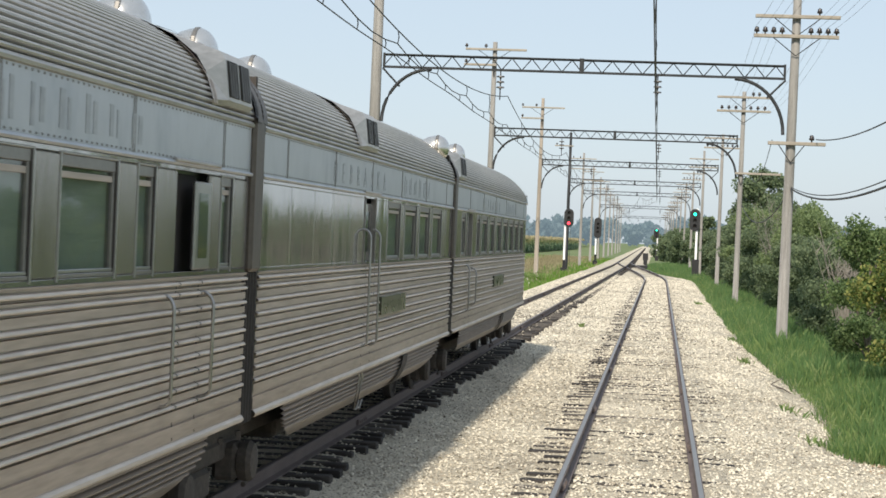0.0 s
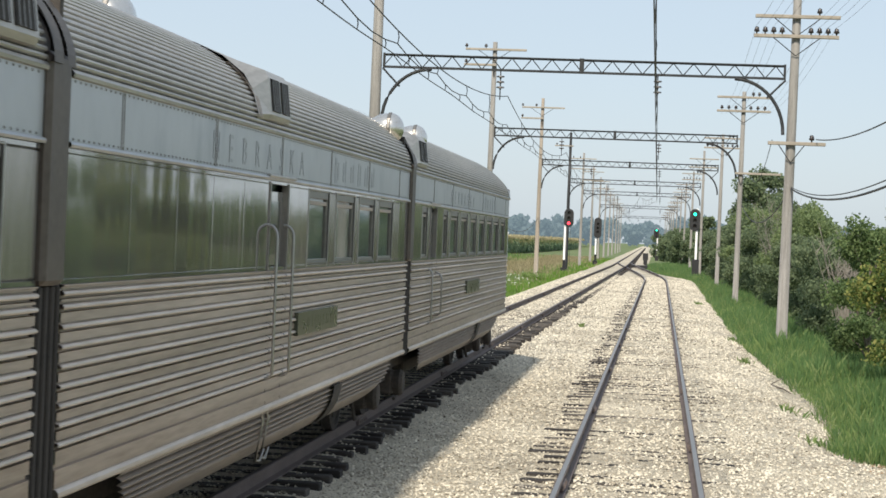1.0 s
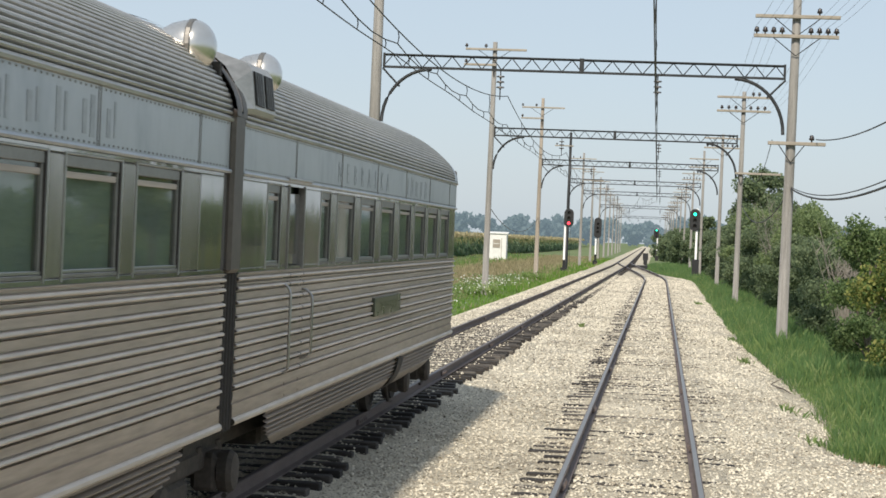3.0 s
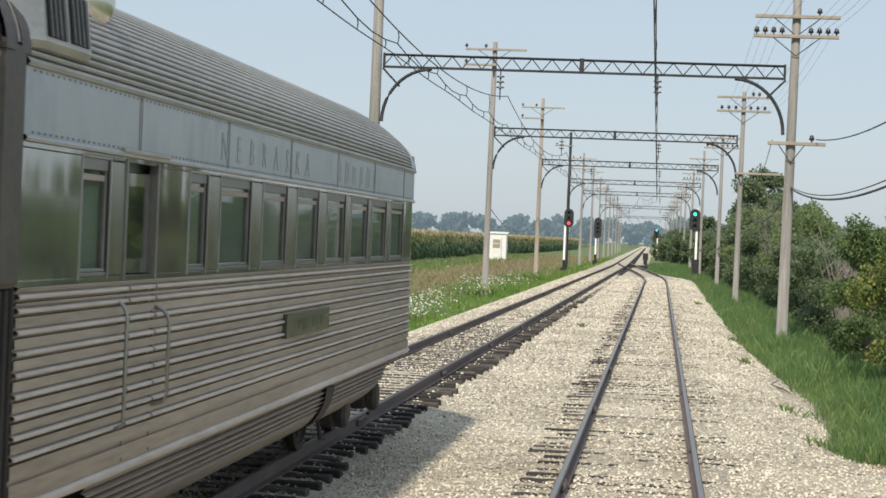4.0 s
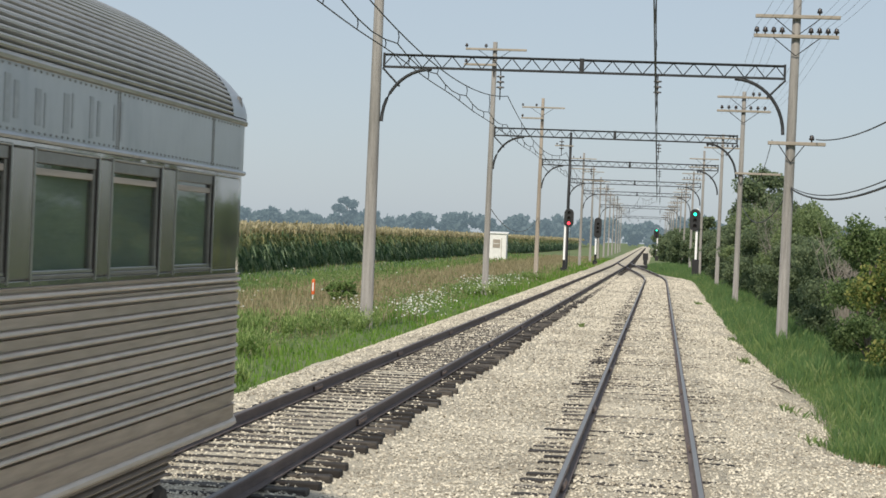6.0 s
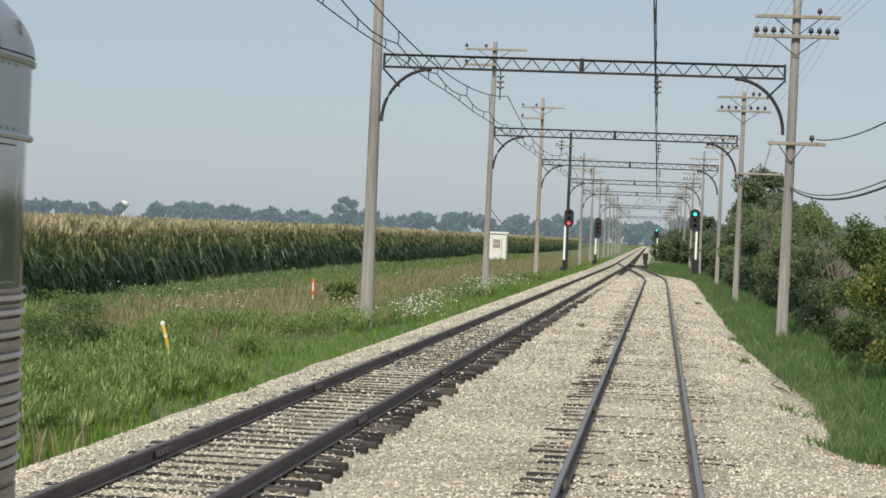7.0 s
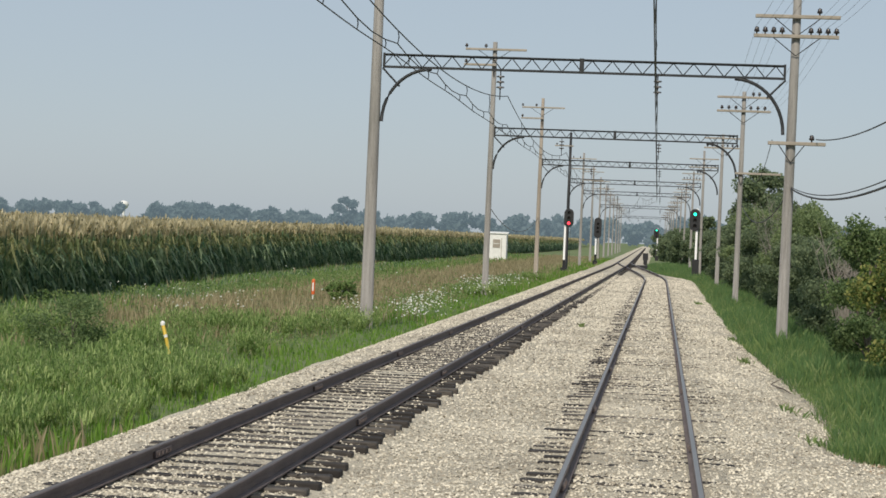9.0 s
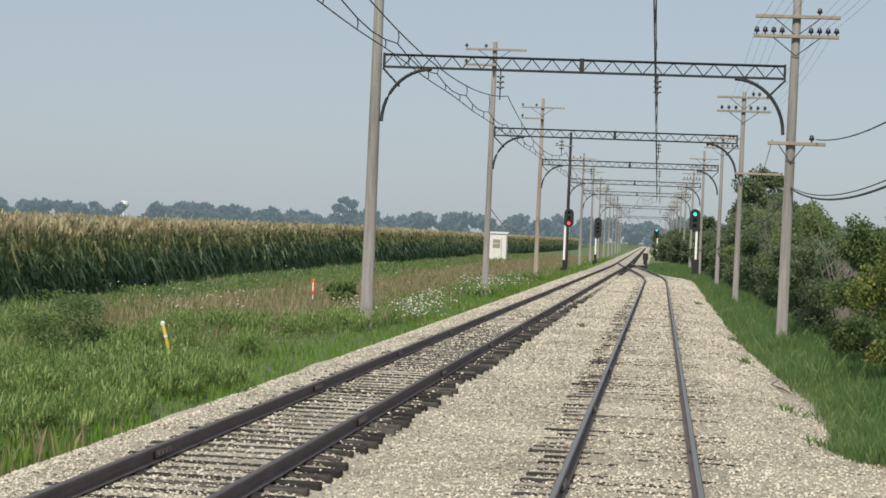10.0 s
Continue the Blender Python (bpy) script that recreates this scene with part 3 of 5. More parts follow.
            for box in (bx(a + 0.004, b - 0.004, 2.838, 2.852, 1.47, 1.501), bx(a - 0.014, a + 0.004, 2.13, 2.852, 1.47, 1.501), bx(b - 0.004, b + 0.014, 2.13, 2.852, 1.47, 1.501)):
                rim.box(*box)
            part("surround", rim, M_RAILING, frame_part, "thin pressed steel surround")
            for g in (a + 0.014, b - 0.014):
                part("rubber_gasket", Build().box(*bx(g - 0.009, g + 0.009, 2.152, 2.836, 1.45, 1.493)), M_RUBBER, frame_part)
        for a, b in doors:
            if sign < 0 or (open_door is None):
                leaf = part("door", Build().box(*bx(a + 0.012, b - 0.012, 2.15, 2.79, 1.40, 1.455, 0.008)), M_FLAT, car, "narrow steel side door")
                part("lower_door", Build().box(*bx(a + 0.012, b - 0.012, FLUTE_LOW + 0.06, 2.11, 1.43, 1.47)), M_FLAT, leaf)
                g = part("pane", Build().box(*bx(a + 0.14, b - 0.14, 2.25, 2.7, 1.456, 1.46, 0)), M_GLASS, leaf)
                g.visible_shadow = False
                for g in (a - 0.03, b - 0.008):
                    part("door_post", Build().box(*bx(g, g + 0.038, 2.12, 2.86, 1.44, 1.505)), M_FRAME, leaf)
            else:
                leaf = part("door", Build().box(*bx(a + 0.02, a + 0.46, 2.16, 2.78, 1.48, 1.515, 0.012)), M_RAILING, car, "steel side door swung open")
                part("jamb", Build().box(*bx(b - 0.06, b - 0.01, 2.14, 2.8, 1.40, 1.47, 0.008)), M_FRAME, leaf)
                pane = part("pane", Build().box(*bx(a + 0.12, a + 0.38, 2.24, 2.70, 1.516, 1.519, 0)), M_GLASS, leaf)
                pane.visible_shadow = False
                # black sheet puts the shade of the open doorway into colour
                part("doorway", Build().box(*bx(a + 0.02, b - 0.07, 2.13, 2.83, 1.38, 1.39, 0)), M_RUBBER, leaf, "dark sheet standing for the shaded open doorway")
            part("drip_rail", Build().box(*bx(a - 0.18, b + 0.18, BAND_TOP + 0.02, BAND_TOP + 0.048, 1.48, 1.535, 0.008)), M_ROOF, car, "small rain gutter over the door")
    for e, z0, z1, out in rails:
        y = mid - e
        bend = [(math.sin(a), 1 - math.cos(a)) for a in np.linspace(0.0, math.pi / 2, 6)]
        path = [(HALF - 0.01, y, z1)] + [(HALF + out * p, y, z1 - 0.10 * q) for p, q in bend] + [(HALF + out * p, y, z0 + 0.06 * q) for p, q in reversed(bend)] + [(HALF - 0.01, y, z0)]
        bar = Build().tube(path, 0.013, 8)
        part("handrail", bar, M_RAILING, car, "bright curved grab rail", True)
    for e, z0, z1, n in [(d[1] - 0.08, FLUTE_LOW + 0.06, 2.06, 9) for d in doors]:
        line = [(HALF + 0.001, z0)]
        for zb in sorted(BEADS):
            if z0 + 0.05 < zb < z1 + 0.03:
                line += [(x + 0.003, z) for x, z in bead_section(zb)]
        line += [(HALF + 0.003, z1)]
        for d in (0.0, 0.60):
            part("door_seam", Build().sweep(line, [mid - e + d - 0.013, mid - e + d + 0.013]), M_UNDER, car, "dark seam of the lower door")
    for a, b in plates:
        board = part("name_plate", Build().box((HALF - 0.01, mid - b, 1.515), (HALF + 0.036, mid - a, 1.725), 0.002), M_PLATE, car, "dark glossy plate with mirrored green in its tint and faint lettering")
        bars = Build()
        k = a + 0.35
        ran = random.Random(int(a * 10))
        while k < b - 0.4:
            w = ran.uniform(0.02, 0.05)
            bars.box((HALF + 0.0361, mid - k - w, 1.57), (HALF + 0.038, mid - k, 1.67))
            k += w + ran.uniform(0.03, 0.14)
        part("lettering", bars, M_PLATE_MARK, board)["kind"] = "stuff"
    for e in scoops:
        y = mid - e
        # housing with an upright outer face; its fairing runs down into the roof
        face = [(1.44, 3.335), (1.535, 3.36), (1.55, 3.40), (1.515, 3.70), (1.47, 3.76), (1.22, 3.84), (0.95, 3.94)]
        flush = [(1.44, 3.335), (1.50, 3.34), (1.515, 3.38), (1.455, 3.58), (1.38, 3.70), (1.20, 3.84), (0.94, 3.95)]
        k = len(face)
        vs = [(x, y, z) for x, z in face] + [(x, y - 0.78, z) for x, z in face] + [(x, y - 1.10, z) for x, z in flush]
        fs = [(i * k + j, i * k + j + 1, (i + 1) * k + j + 1, (i + 1) * k + j) for i in range(2) for j in range(k - 1)] + [tuple(range(k))]
        scoop = part("roof_scoop", Build().add(vs, fs), M_ROOF, car, "smooth grey roof air scoop with a sloping fairing")
        fin = [((HALF + 0.035) * math.cos(a), EAVE + 0.83 * math.sin(a)) for a in np.linspace(0.06, 0.62, 14)]
        fin += [(x * 0.965, EAVE + (z - EAVE) * 0.93) for x, z in reversed(fin)]
        for d in (1.10, 1.02):
            part("edge_hoop", Build().sweep(fin + fin[:1], [y - d - 0.035, y - d]), M_STEEL, scoop, "curved steel edging")
        for d in (0.05, 0.43):
            recess = [(1.520, 3.425), (1.557, 3.43), (1.524, 3.695), (1.49, 3.69)]
            lv = part("louvre", Build().sweep(recess + recess[:1], [y - d - 0.30, y - d]), M_RUBBER, scoop, "dark louvre opening")
            for q in range(4):
                part("slat", Build().sweep([(1.553, 3.43), (1.562, 3.43), (1.529, 3.69), (1.52, 3.69)], [y - d - 0.27 + q * 0.075, y - d - 0.255 + q * 0.075]), M_FRAME, lv)
    # letterboard seams, rivets and worn lettering
    for e in np.arange(first + 0.9, e_front, 2.35):
        for d in (-0.022, 0.022):
            part("seam", Build().box((HALF - 0.004, mid - e + d - 0.007, BAND_TOP + 0.034), (HALF + 0.003, mid - e + d + 0.007, LETTER_TOP), 0), M_FRAME, car)
    riv = Build()
    for e in np.arange(first + 0.1, e_front - 0.05, 0.095):
        for z in (BAND_TOP + 0.048, LETTER_TOP - 0.014):
            riv.add([(HALF + 0.0005, mid - e - 0.010, z - 0.008), (HALF + 0.0005, mid - e + 0.010, z - 0.008), (HALF + 0.0005, mid - e + 0.010, z + 0.008), (HALF + 0.0005, mid - e - 0.010, z + 0.008), (HALF + 0.008, mid - e, z)],
                    [(0, 1, 4), (1, 2, 4), (2, 3, 4), (3, 0, 4)])
    part("rivets", riv, M_FRAME, car)["kind"] = "stuff"
    return car, mid


def worn_lettering(car, mid, e, count, pitch, seed):
    """Ghosts of letters long worn off: pairs of uneven upright bars."""
    ran = random.Random(seed)
    for k in range(count):
        y = mid - (e - k * pitch)
        b = Build()
        for d, w in ((0.0, ran.uniform(0.06, 0.10)), (0.14, ran.uniform(0.03, 0.09))):
            b.box((HALF + 0.0005, y + d, BAND_TOP + ran.uniform(0.07, 0.11)), (HALF + 0.0025, y + d + w, LETTER_TOP - ran.uniform(0.06, 0.12)))
        part("worn_bar", b, M_FADED, car, "worn grey letter stroke")


def letter_mesh(char):
    """One raised capital, standing in the car's side."""
    font = bpy.data.curves.new("letter", "FONT")
    font.body, font.size, font.align_x, font.extrude, font.resolution_u = char, 0.30, "CENTER", 0.001, 2
    holder = bpy.data.objects.new("letter", font)
    me = bpy.data.meshes.new_from_object(holder)
    for v in me.vertices:
        v.co = Vector((v.co.z, v.co.x, v.co.y))
    me.materials.clear()
    me.materials.append(M_FADED)
    bpy.data.objects.remove(holder)
    bpy.data.curves.remove(font)
    return me


LETTERS = {char: letter_mesh(char) for char in "NEBRASK"}


def worn_word(car, mid, e, word, pitch):
    for k, char in enumerate(word):
        part("worn_letter", LETTERS[char], M_FADED, car, "worn grey capital letter", at=(HALF + 0.002, mid - (e - k * pitch), BAND_TOP + 0.085))


def globe_vent(car, mid, e, x, z, r, tall):
    prof = [(r * 0.55, -0.26), (r * 0.85, -0.16), (r * 0.97, -0.07), (r, 0.0)] + [(r * math.cos(a), tall * math.sin(a)) for a in np.linspace(0.15, 1.45, 8)]
    v = part("roof_ventilator", Build().lathe(prof, (x, mid - e, z), 20, "x"), M_DOME, car, "polished drum-shaped roof ventilator with a domed end", True)
    part("vent_ring", Build().lathe([(r * 0.99, -0.03), (r * 1.035, -0.02), (r * 1.035, 0.01), (r * 0.99, 0.02)], (x, mid - e, z), 20, "x"), M_FRAME, v, "dull clamp ring")
    part("vent_collar", Build().lathe([(r * 1.02, -0.30), (r * 0.99, -0.12), (r * 0.85, 0.0)], (x - 0.06, mid - e, z - r * 0.75), 16), M_FRAME, v, "dull grey mounting collar")


def truck(car, y):
    """A two-axle truck under a car; the wheelsets are parts that turn."""
    b = Build()
    for s in (-1, 1):
        x0, x1 = sorted((s * 0.98, s * 1.12))
        b.box((x0, y - 1.55, 0.48), (x1, y + 1.55, 0.66), 0.03).box((x0, y - 0.45, 0.22), (x1, y + 0.45, 0.48), 0.04)
        for d in (-1.1, 1.1):
            b.box((min(s * 1.0, s * 1.22), y + d - 0.17, 0.3), (max(s * 1.0, s * 1.22), y + d + 0.17, 0.62), 0.04)
            part("axle_box", Build().lathe([(0.10, s * 1.20), (0.17, s * 1.22), (0.18, s * 1.30), (0.15, s * 1.34), (0.06, s * 1.35)], (0, y + d, 0.46), 16, "x"), M_TRUCK, car, "round dusty axle box")
            for k in (-0.32, 0.32):
                b.tube([(s * 1.06, y + d + k, 0.5 + 0.045 * j) for j in range(5)], 0.075, 8)
        b.tube([(s * 1.16, y - 1.5, 0.2), (s * 1.16, y - 1.75, 0.22), (s * 1.12, y - 1.8, 0.5)], 0.025, 6)
        b.tube([(s * 1.16, y + 1.5, 0.2), (s * 1.16, y + 1.75, 0.22), (s * 1.12, y + 1.8, 0.5)], 0.025, 6)
    b.box((-1.0, y - 0.25, 0.4), (1.0, y + 0.25, 0.62), 0.03)
    part("truck_frame", b, M_TRUCK, car, "grimy cast steel truck frame")
    sets = []
    for d in (-1.1, 1.1):
        w = Build().lathe([(0.07, -1.05), (0.07, 1.05)], (0, 0, 0), 10, "x")
        for s in (-1, 1):
            w.lathe([(0.06, s * 0.685), (0.457, s * 0.685), (0.47, s * 0.70), (0.457, s * 0.715), (0.455, s * 0.81), (0.38, s * 0.82), (0.36, s * 0.79), (0.16, s * 0.78), (0.14, s * 0.83), (0.05, s * 0.83)], (0, 0, 0), 28, "x")
            for k in range(6):
                a = k * math.pi / 3
                w.box((min(s * 0.77, s * 0.80), 0.26 * math.cos(a) - 0.03, 0.26 * math.sin(a) - 0.03), (max(s * 0.77, s * 0.80), 0.26 * math.cos(a) + 0.03, 0.26 * math.sin(a) + 0.03))
        sets.append((part("wheelset", w, M_UNDER, car, "steel wheels on an axle", at=(0, y + d, 0.457)), y + d))
    return sets


car_a, mid_a = carriage("observation_car", "fluted stainless steel rear car with wide windows and rounded tail", 0.0, 14.68,
                        [(0.70, 1.74), (2.12, 3.20), (3.48, 4.58), (4.94, 5.97), (6.43, 7.46), (7.92, 8.90), (9.34, 10.36)], [(10.75, 11.26), (13.13, 13.66)], [(12.10, 12.78)],
                        [(5.86, 7.92)], [(12.92, 1.22, 1.99, 0.07), (12.06, 1.3, 1.93, 0.10)], [13.75], [], True, None, ((5.3, 5.75),))
car_b, mid_b = carriage("middle_car", "fluted stainless steel car with plain panels and four windows", 15.10, 28.78,
                        [(16.44, 17.51), (17.84, 18.90), (19.21, 20.31), (20.71, 21.75)], [], [(22.72, 23.45)],
                        [(20.23, 22.25)], [(23.50, 1.22, 2.5, 0.08), (22.82, 1.2, 2.5, 0.08)], [23.0], [24.4, 25.4, 26.4, 27.5, 15.9], False, None, ((19.7, 20.15),))
car_c, mid_c = carriage("forward_car", "fluted stainless steel car with an open side door", 29.20, 43.4,
                        [(32.74, 33.80), (34.25, 35.31), (35.7, 36.76), (37.15, 38.21), (38.6, 39.66), (40.05, 41.11)], [(31.9, 32.3), (29.75, 30.1)], [(30.45, 31.35)],
                        [], [(31.6, 1.26, 2.0, 0.07), (30.6, 1.25, 2.0, 0.09)], [29.45], [], False, True, ((34.2, 34.8),))
for car, mid, e0, e1, seed in ((car_a, mid_a, 10.32, 5.55, 1), (car_b, mid_b, 25.4, 20.5, 2), (car_c, mid_c, 39.7, 34.8, 3)):
    worn_word(car, mid, e0, "NEBRASKA", 0.46)
    worn_lettering(car, mid, e1, 6, 0.46, seed)
globe_vent(car_b, mid_b, 15.4, 1.27, 3.79, 0.195, 0.17)
globe_vent(car_a, mid_a, 12.95, 1.26, 3.80, 0.185, 0.16)
for e, r in ((24.8, 0.22), (27.1, 0.24)):
    globe_vent(car_b, mid_b, e, 0.5, 4.02, r, 0.18)
globe_vent(car_c, mid_c, 29.4, 0.5, 4.02, 0.26, 0.2)
# accordion covers over the couplings
for car, mid, e in ((car_a, mid_a, 14.89), (car_b, mid_b, 28.99)):
    for s in (1, -1):
        x0, x1 = sorted((s * 1.30, s * 1.487))
        for k in range(8):
            y = mid - e - 0.205 + k * 0.051
            part("diaphragm_fold", Build().box((x0, y, 0.9), (x1 + (0.012 if k % 2 and s > 0 else 0), y + 0.042, SILL), 0.010), M_RUBBER, car, "dark accordion fold over the gap")
        part("gap_plate", Build().box((x0, mid - e - 0.20, SILL + 0.002), (x1 + (0.05 if s > 0 else 0), mid - e + 0.15, EAVE + 0.06), 0.03), M_GAP, car, "rounded brown steel gap plate")
        part("gap_plate", Build().box((x0, mid - e + 0.155, SILL + 0.002), (x1 - 0.03 if s > 0 else x1, mid - e + 0.20, EAVE + 0.02), 0.02), M_RUBBER, car, "dark gap strip")
    for k, (d, w, grow) in enumerate(((-0.13, 0.075, 1.034), (-0.01, 0.05, 1.012), (0.12, 0.07, 1.026))):
        arch = [((HALF * grow) * math.cos(math.pi * j / 40), EAVE + 0.80 * grow * math.sin(math.pi * j / 40)) for j in range(41)]
        inner = [(x * 0.96, EAVE + (z - EAVE) * 0.95) for x, z in reversed(arch)]
        part("roof_hoop", Build().sweep(arch + inner + [arch[0]], [mid - e + d - w, mid - e + d + w]), M_GAP if k != 1 else M_RUBBER, car, "curved hoop over the roof joint")
for car, mid, e in ((car_b, mid_b, 23.4), (car_b, mid_b, 23.2)):
    y = mid - e
    part("stirrup", Build().tube([(1.47, y, 0.98), (1.50, y, 0.86), (1.44, y + 0.02, 0.52), (1.44, y + 0.20, 0.50), (1.46, y + 0.22, 0.60)], 0.014, 6), M_RAILING, car, "bent steel foot stirrup", True)
WHEELS = []
for car, mid, e in ((car_a, mid_a, 2.3), (car_a, mid_a, 14.89), (car_b, mid_b, 28.99), (car_c, mid_c, 42.4)):
    WHEELS += truck(car, mid - e)


# ---- poles, gantries and wires ----
def insulator(b, x, y, z, s=1.0):
    b.lathe([(0.02 * s, 0), (0.02 * s, 0.05 * s), (0.06 * s, 0.05 * s), (0.07 * s, 0.09 * s), (0.05 * s, 0.12 * s), (0.055 * s, 0.15 * s), (0.02 * s, 0.18 * s)], (x, y, z), 8)


def pole(name, label, x, y, top, arms, mat=None, r=0.19, lean=0.0, braces=True):
    mat = mat or M_POLE
    p = thing(name, label, "utility pole", "poles along the line", at=(x, y, -0.6))
    h = top + 0.6
    part("shaft", Build().tube([(0, 0, 0), (lean * 0.5 * h, 0, h * 0.5), (lean * h, 0, h)], r, 14, r * 0.66), mat, p, "", True)
    for z, x0, x1, pins in arms:
        z += 0.6
        c = lean * z
        arm = part("crossarm", Build().box((c + x0, -r - 0.1, z - 0.055), (c + x1, -r + 0.015, z + 0.055), 0.012), M_ARM, p, "weathered wooden crossarm")
        for k in pins:
            b = Build()
            insulator(b, c + k, -r - 0.045, z + 0.055, 1.25)
            part("insulator", b, M_PORCELAIN, arm, "dark glass insulator", True)
        for s in (-1, 1):
            end = min(abs(x0), abs(x1)) * 0.55
            part("brace", Build().tube([(c + s * end, -r - 0.11, z - 0.05), (c, -r - 0.02, z - 0.6)], 0.016, 5), M_IRON, arm)
    return p


def gantry(y, x0, x1, top, depth=0.40, hang=(-0.3,), panel=0.62):
    """A lattice beam bolted between two poles, with curved knee braces."""
    g = thing("catenary_gantry", "dark riveted lattice beam bolted between two poles", "gantry", "gantries over the tracks", at=(0, y, 0))
    for z in (top, top - depth):
        part("chord", Build().box((x0, -0.05, z - 0.04), (x1, 0.05, z), 0.008).box((x0, -0.006, z - 0.075 if z == top else z), (x1, 0.006, z - 0.04 if z == top else z + 0.035)), M_IRON, g, "flat iron chord")
    n = int((x1 - x0) / panel)
    w = (x1 - x0) / n
    for k in range(n):
        a = x0 + k * w
        for p, q in (((a, top - depth), (a + w / 2, top - 0.04)), ((a + w / 2, top - 0.04), (a + w, top - depth))):
            part("lattice_bar", Build().tube([(p[0], 0, p[1]), (q[0], 0, q[1])], 0.017, 5), M_IRON, g)
    for x in (x0, x1 - 0.07, (x0 + x1) / 2 - 0.08):
        part("post_plate", Build().box((x, -0.055, top - depth - 0.03), (x + (0.07 if x != (x0 + x1) / 2 - 0.08 else 0.14), 0.055, top + 0.02), 0.008), M_IRON, g, "riveted iron plate")
    for s, xe in ((1, x0), (-1, x1)):
        arc = [(xe + s * (0.02 + 1.55 * (1 - math.cos(a))), 0, top - depth - 1.75 + 1.70 * math.sin(a)) for a in np.linspace(0, math.pi / 2, 12)]
        knee = part("knee_brace", Build().tube(arc, 0.055, 7), M_IRON, g, "curved iron knee brace", True)
        part("strut", Build().tube([(xe, 0, top - depth - 0.05), (xe + s * 0.56, 0, top - depth - 0.62)], 0.035, 6), M_IRON, knee)
    for x in hang:
        b = Build()
        for k in range(3):
            b.lathe([(0.03, 0), (0.035, 0.04), (0.13, 0.05), (0.12, 0.09), (0.03, 0.10)], (x, 0, top - depth - 0.28 - k * 0.17), 10)
        b.tube([(x, 0, top - depth), (x, 0, top - depth - 0.95)], 0.02, 6)
        part("insulator_string", b, M_PORCELAIN, g, "hanging string of dark insulators")
    return g


GANTRIES = [(58.9, -9.03, 3.65, 8.29), (95.8, -8.76, 3.67, 8.23), (137.2, -8.9, 3.96, 8.45), (180.0, -9.0, 3.6, 8.5), (221.0, -9.3, 3.3, 8.5), (262.0, -9.6, 3.0, 8.5), (303.0, -9.9, 2.8, 8.5), (344.0, -10.2, 2.5, 8.5), (385.0, -10.5, 2.2, 8.5), (426.0, -10.8, 2.0, 8.5), (470.0, -11.1, 1.7, 8.5), (515.0, -11.5, 1.3, 8.5), (560.0, -11.9, 0.9, 8.5)]
for i, (y, x0, x1, top) in enumerate(GANTRIES):
    if i < 5 or i in (6, 9):
        gantry(y, x0, x1, top, 0.42, (-0.3, -5.25), 0.62 if i < 3 else 1.0)
    far = i > 3
    pins = (-1.5, -1.05, -0.6, 0.6, 1.05, 1.5)
    pins8 = (-1.1, -0.75, -0.4, 0.35, 0.7, 1.05)
    if i == 0:
        pole("utility_pole", "tall grey weathered wooden pole beside the verge", -9.24, y, 13.0, [], r=0.21, lean=0.0005)
        pole("utility_pole", "grey wooden pole with three crossarms beside bushes", x1 + 0.2, y, 12.6, [(9.78, -1.28, 1.32, (0.68,)), (9.17, -1.3, 1.3, (-1.22, -0.96, -0.7, -0.44, 0.44, 0.7, 0.96, 1.22)), (5.85, -0.72, 1.05, (0.62,))], r=0.18, lean=0.006)
    elif i == 3:
        pole("utility_pole", "black-painted tall wooden pole above the verge", x0, y, 12.9, [(11.6, -1.5, 0.3, (-1.3,))], mat=M_BLACK, r=0.18)
        pole("utility_pole", "grey wooden pole with crossarms among bushes", x1 + 0.2, y, 11.6, [(10.8, -1.4, 1.4, ()), (10.0, -1.4, 1.4, pins8)], r=0.155)
    else:
        pole("utility_pole", ("tan-footed" if i == 2 else "grey") + " wooden pole with offset crossarms", x0 - 0.15, y, 12.6 if i == 1 else 12.9, [(12.2, -1.5, 1.65, (-1.45, -0.45)), (11.4, -1.55, 0.1, (-1.45,))] if i < 3 else [(12.2, -1.5, 1.5, (-1.2, -0.4)), (11.0, -1.5, 1.5, ())],
             mat=M_POLE_NEW if i == 2 else M_POLE, r=0.172, lean=0.002)
        pole("utility_pole", "grey wooden pole with two long crossarms", x1 + 0.2, y, 10.2 + 0.25 * min(i, 4), [(9.9 + 0.25 * min(i, 4), -1.35, 1.3, (0.45, 0.75)), (9.2 + 0.25 * min(i, 4), -1.35, 1.35, pins8)] + ([(6.3, -0.3, 2.0, ())] if i == 1 else []), r=0.155, lean=0.003)




# ---- plants ----
def corn_edge(y):
    return -22.4 - 4.2 * smooth(58, 130, y) - 0.4 * smooth(130, 300, y)


def corn_ground(x, y):
    return -0.5 + 0.35 * smooth(70, 170, y)


def leaf_ribbons(base, heading, length, rise, droop, width):
    """Arched two-quad leaves; arrays of equal length. Returns vertices (n, 6, 3)."""
    d = np.stack([np.cos(heading), np.sin(heading), np.zeros_like(heading)], -1)
    w = np.stack([-np.sin(heading), np.cos(heading), np.zeros_like(heading)], -1) * width[:, None]
    up = np.zeros_like(d)
    up[:, 2] = 1
    mid = base + d * (length * 0.45)[:, None] + up * rise[:, None]
    tip = base + d * length[:, None] + up * (rise - droop)[:, None]
    return np.stack([base - w * 0.6, base + w * 0.6, mid - w, mid + w, tip - w * 0.12, tip + w * 0.12], 1)


RIBBON = np.array([(0, 1, 3, 2), (2, 3, 5, 4)])


def ribbon_mesh(name, v, mat):
    n = len(v)
    idx = (np.arange(n)[:, None, None] * 6 + RIBBON[None]).ravel()
    return big_mesh(name, v.reshape(-1, 3), idx, 4, mat)


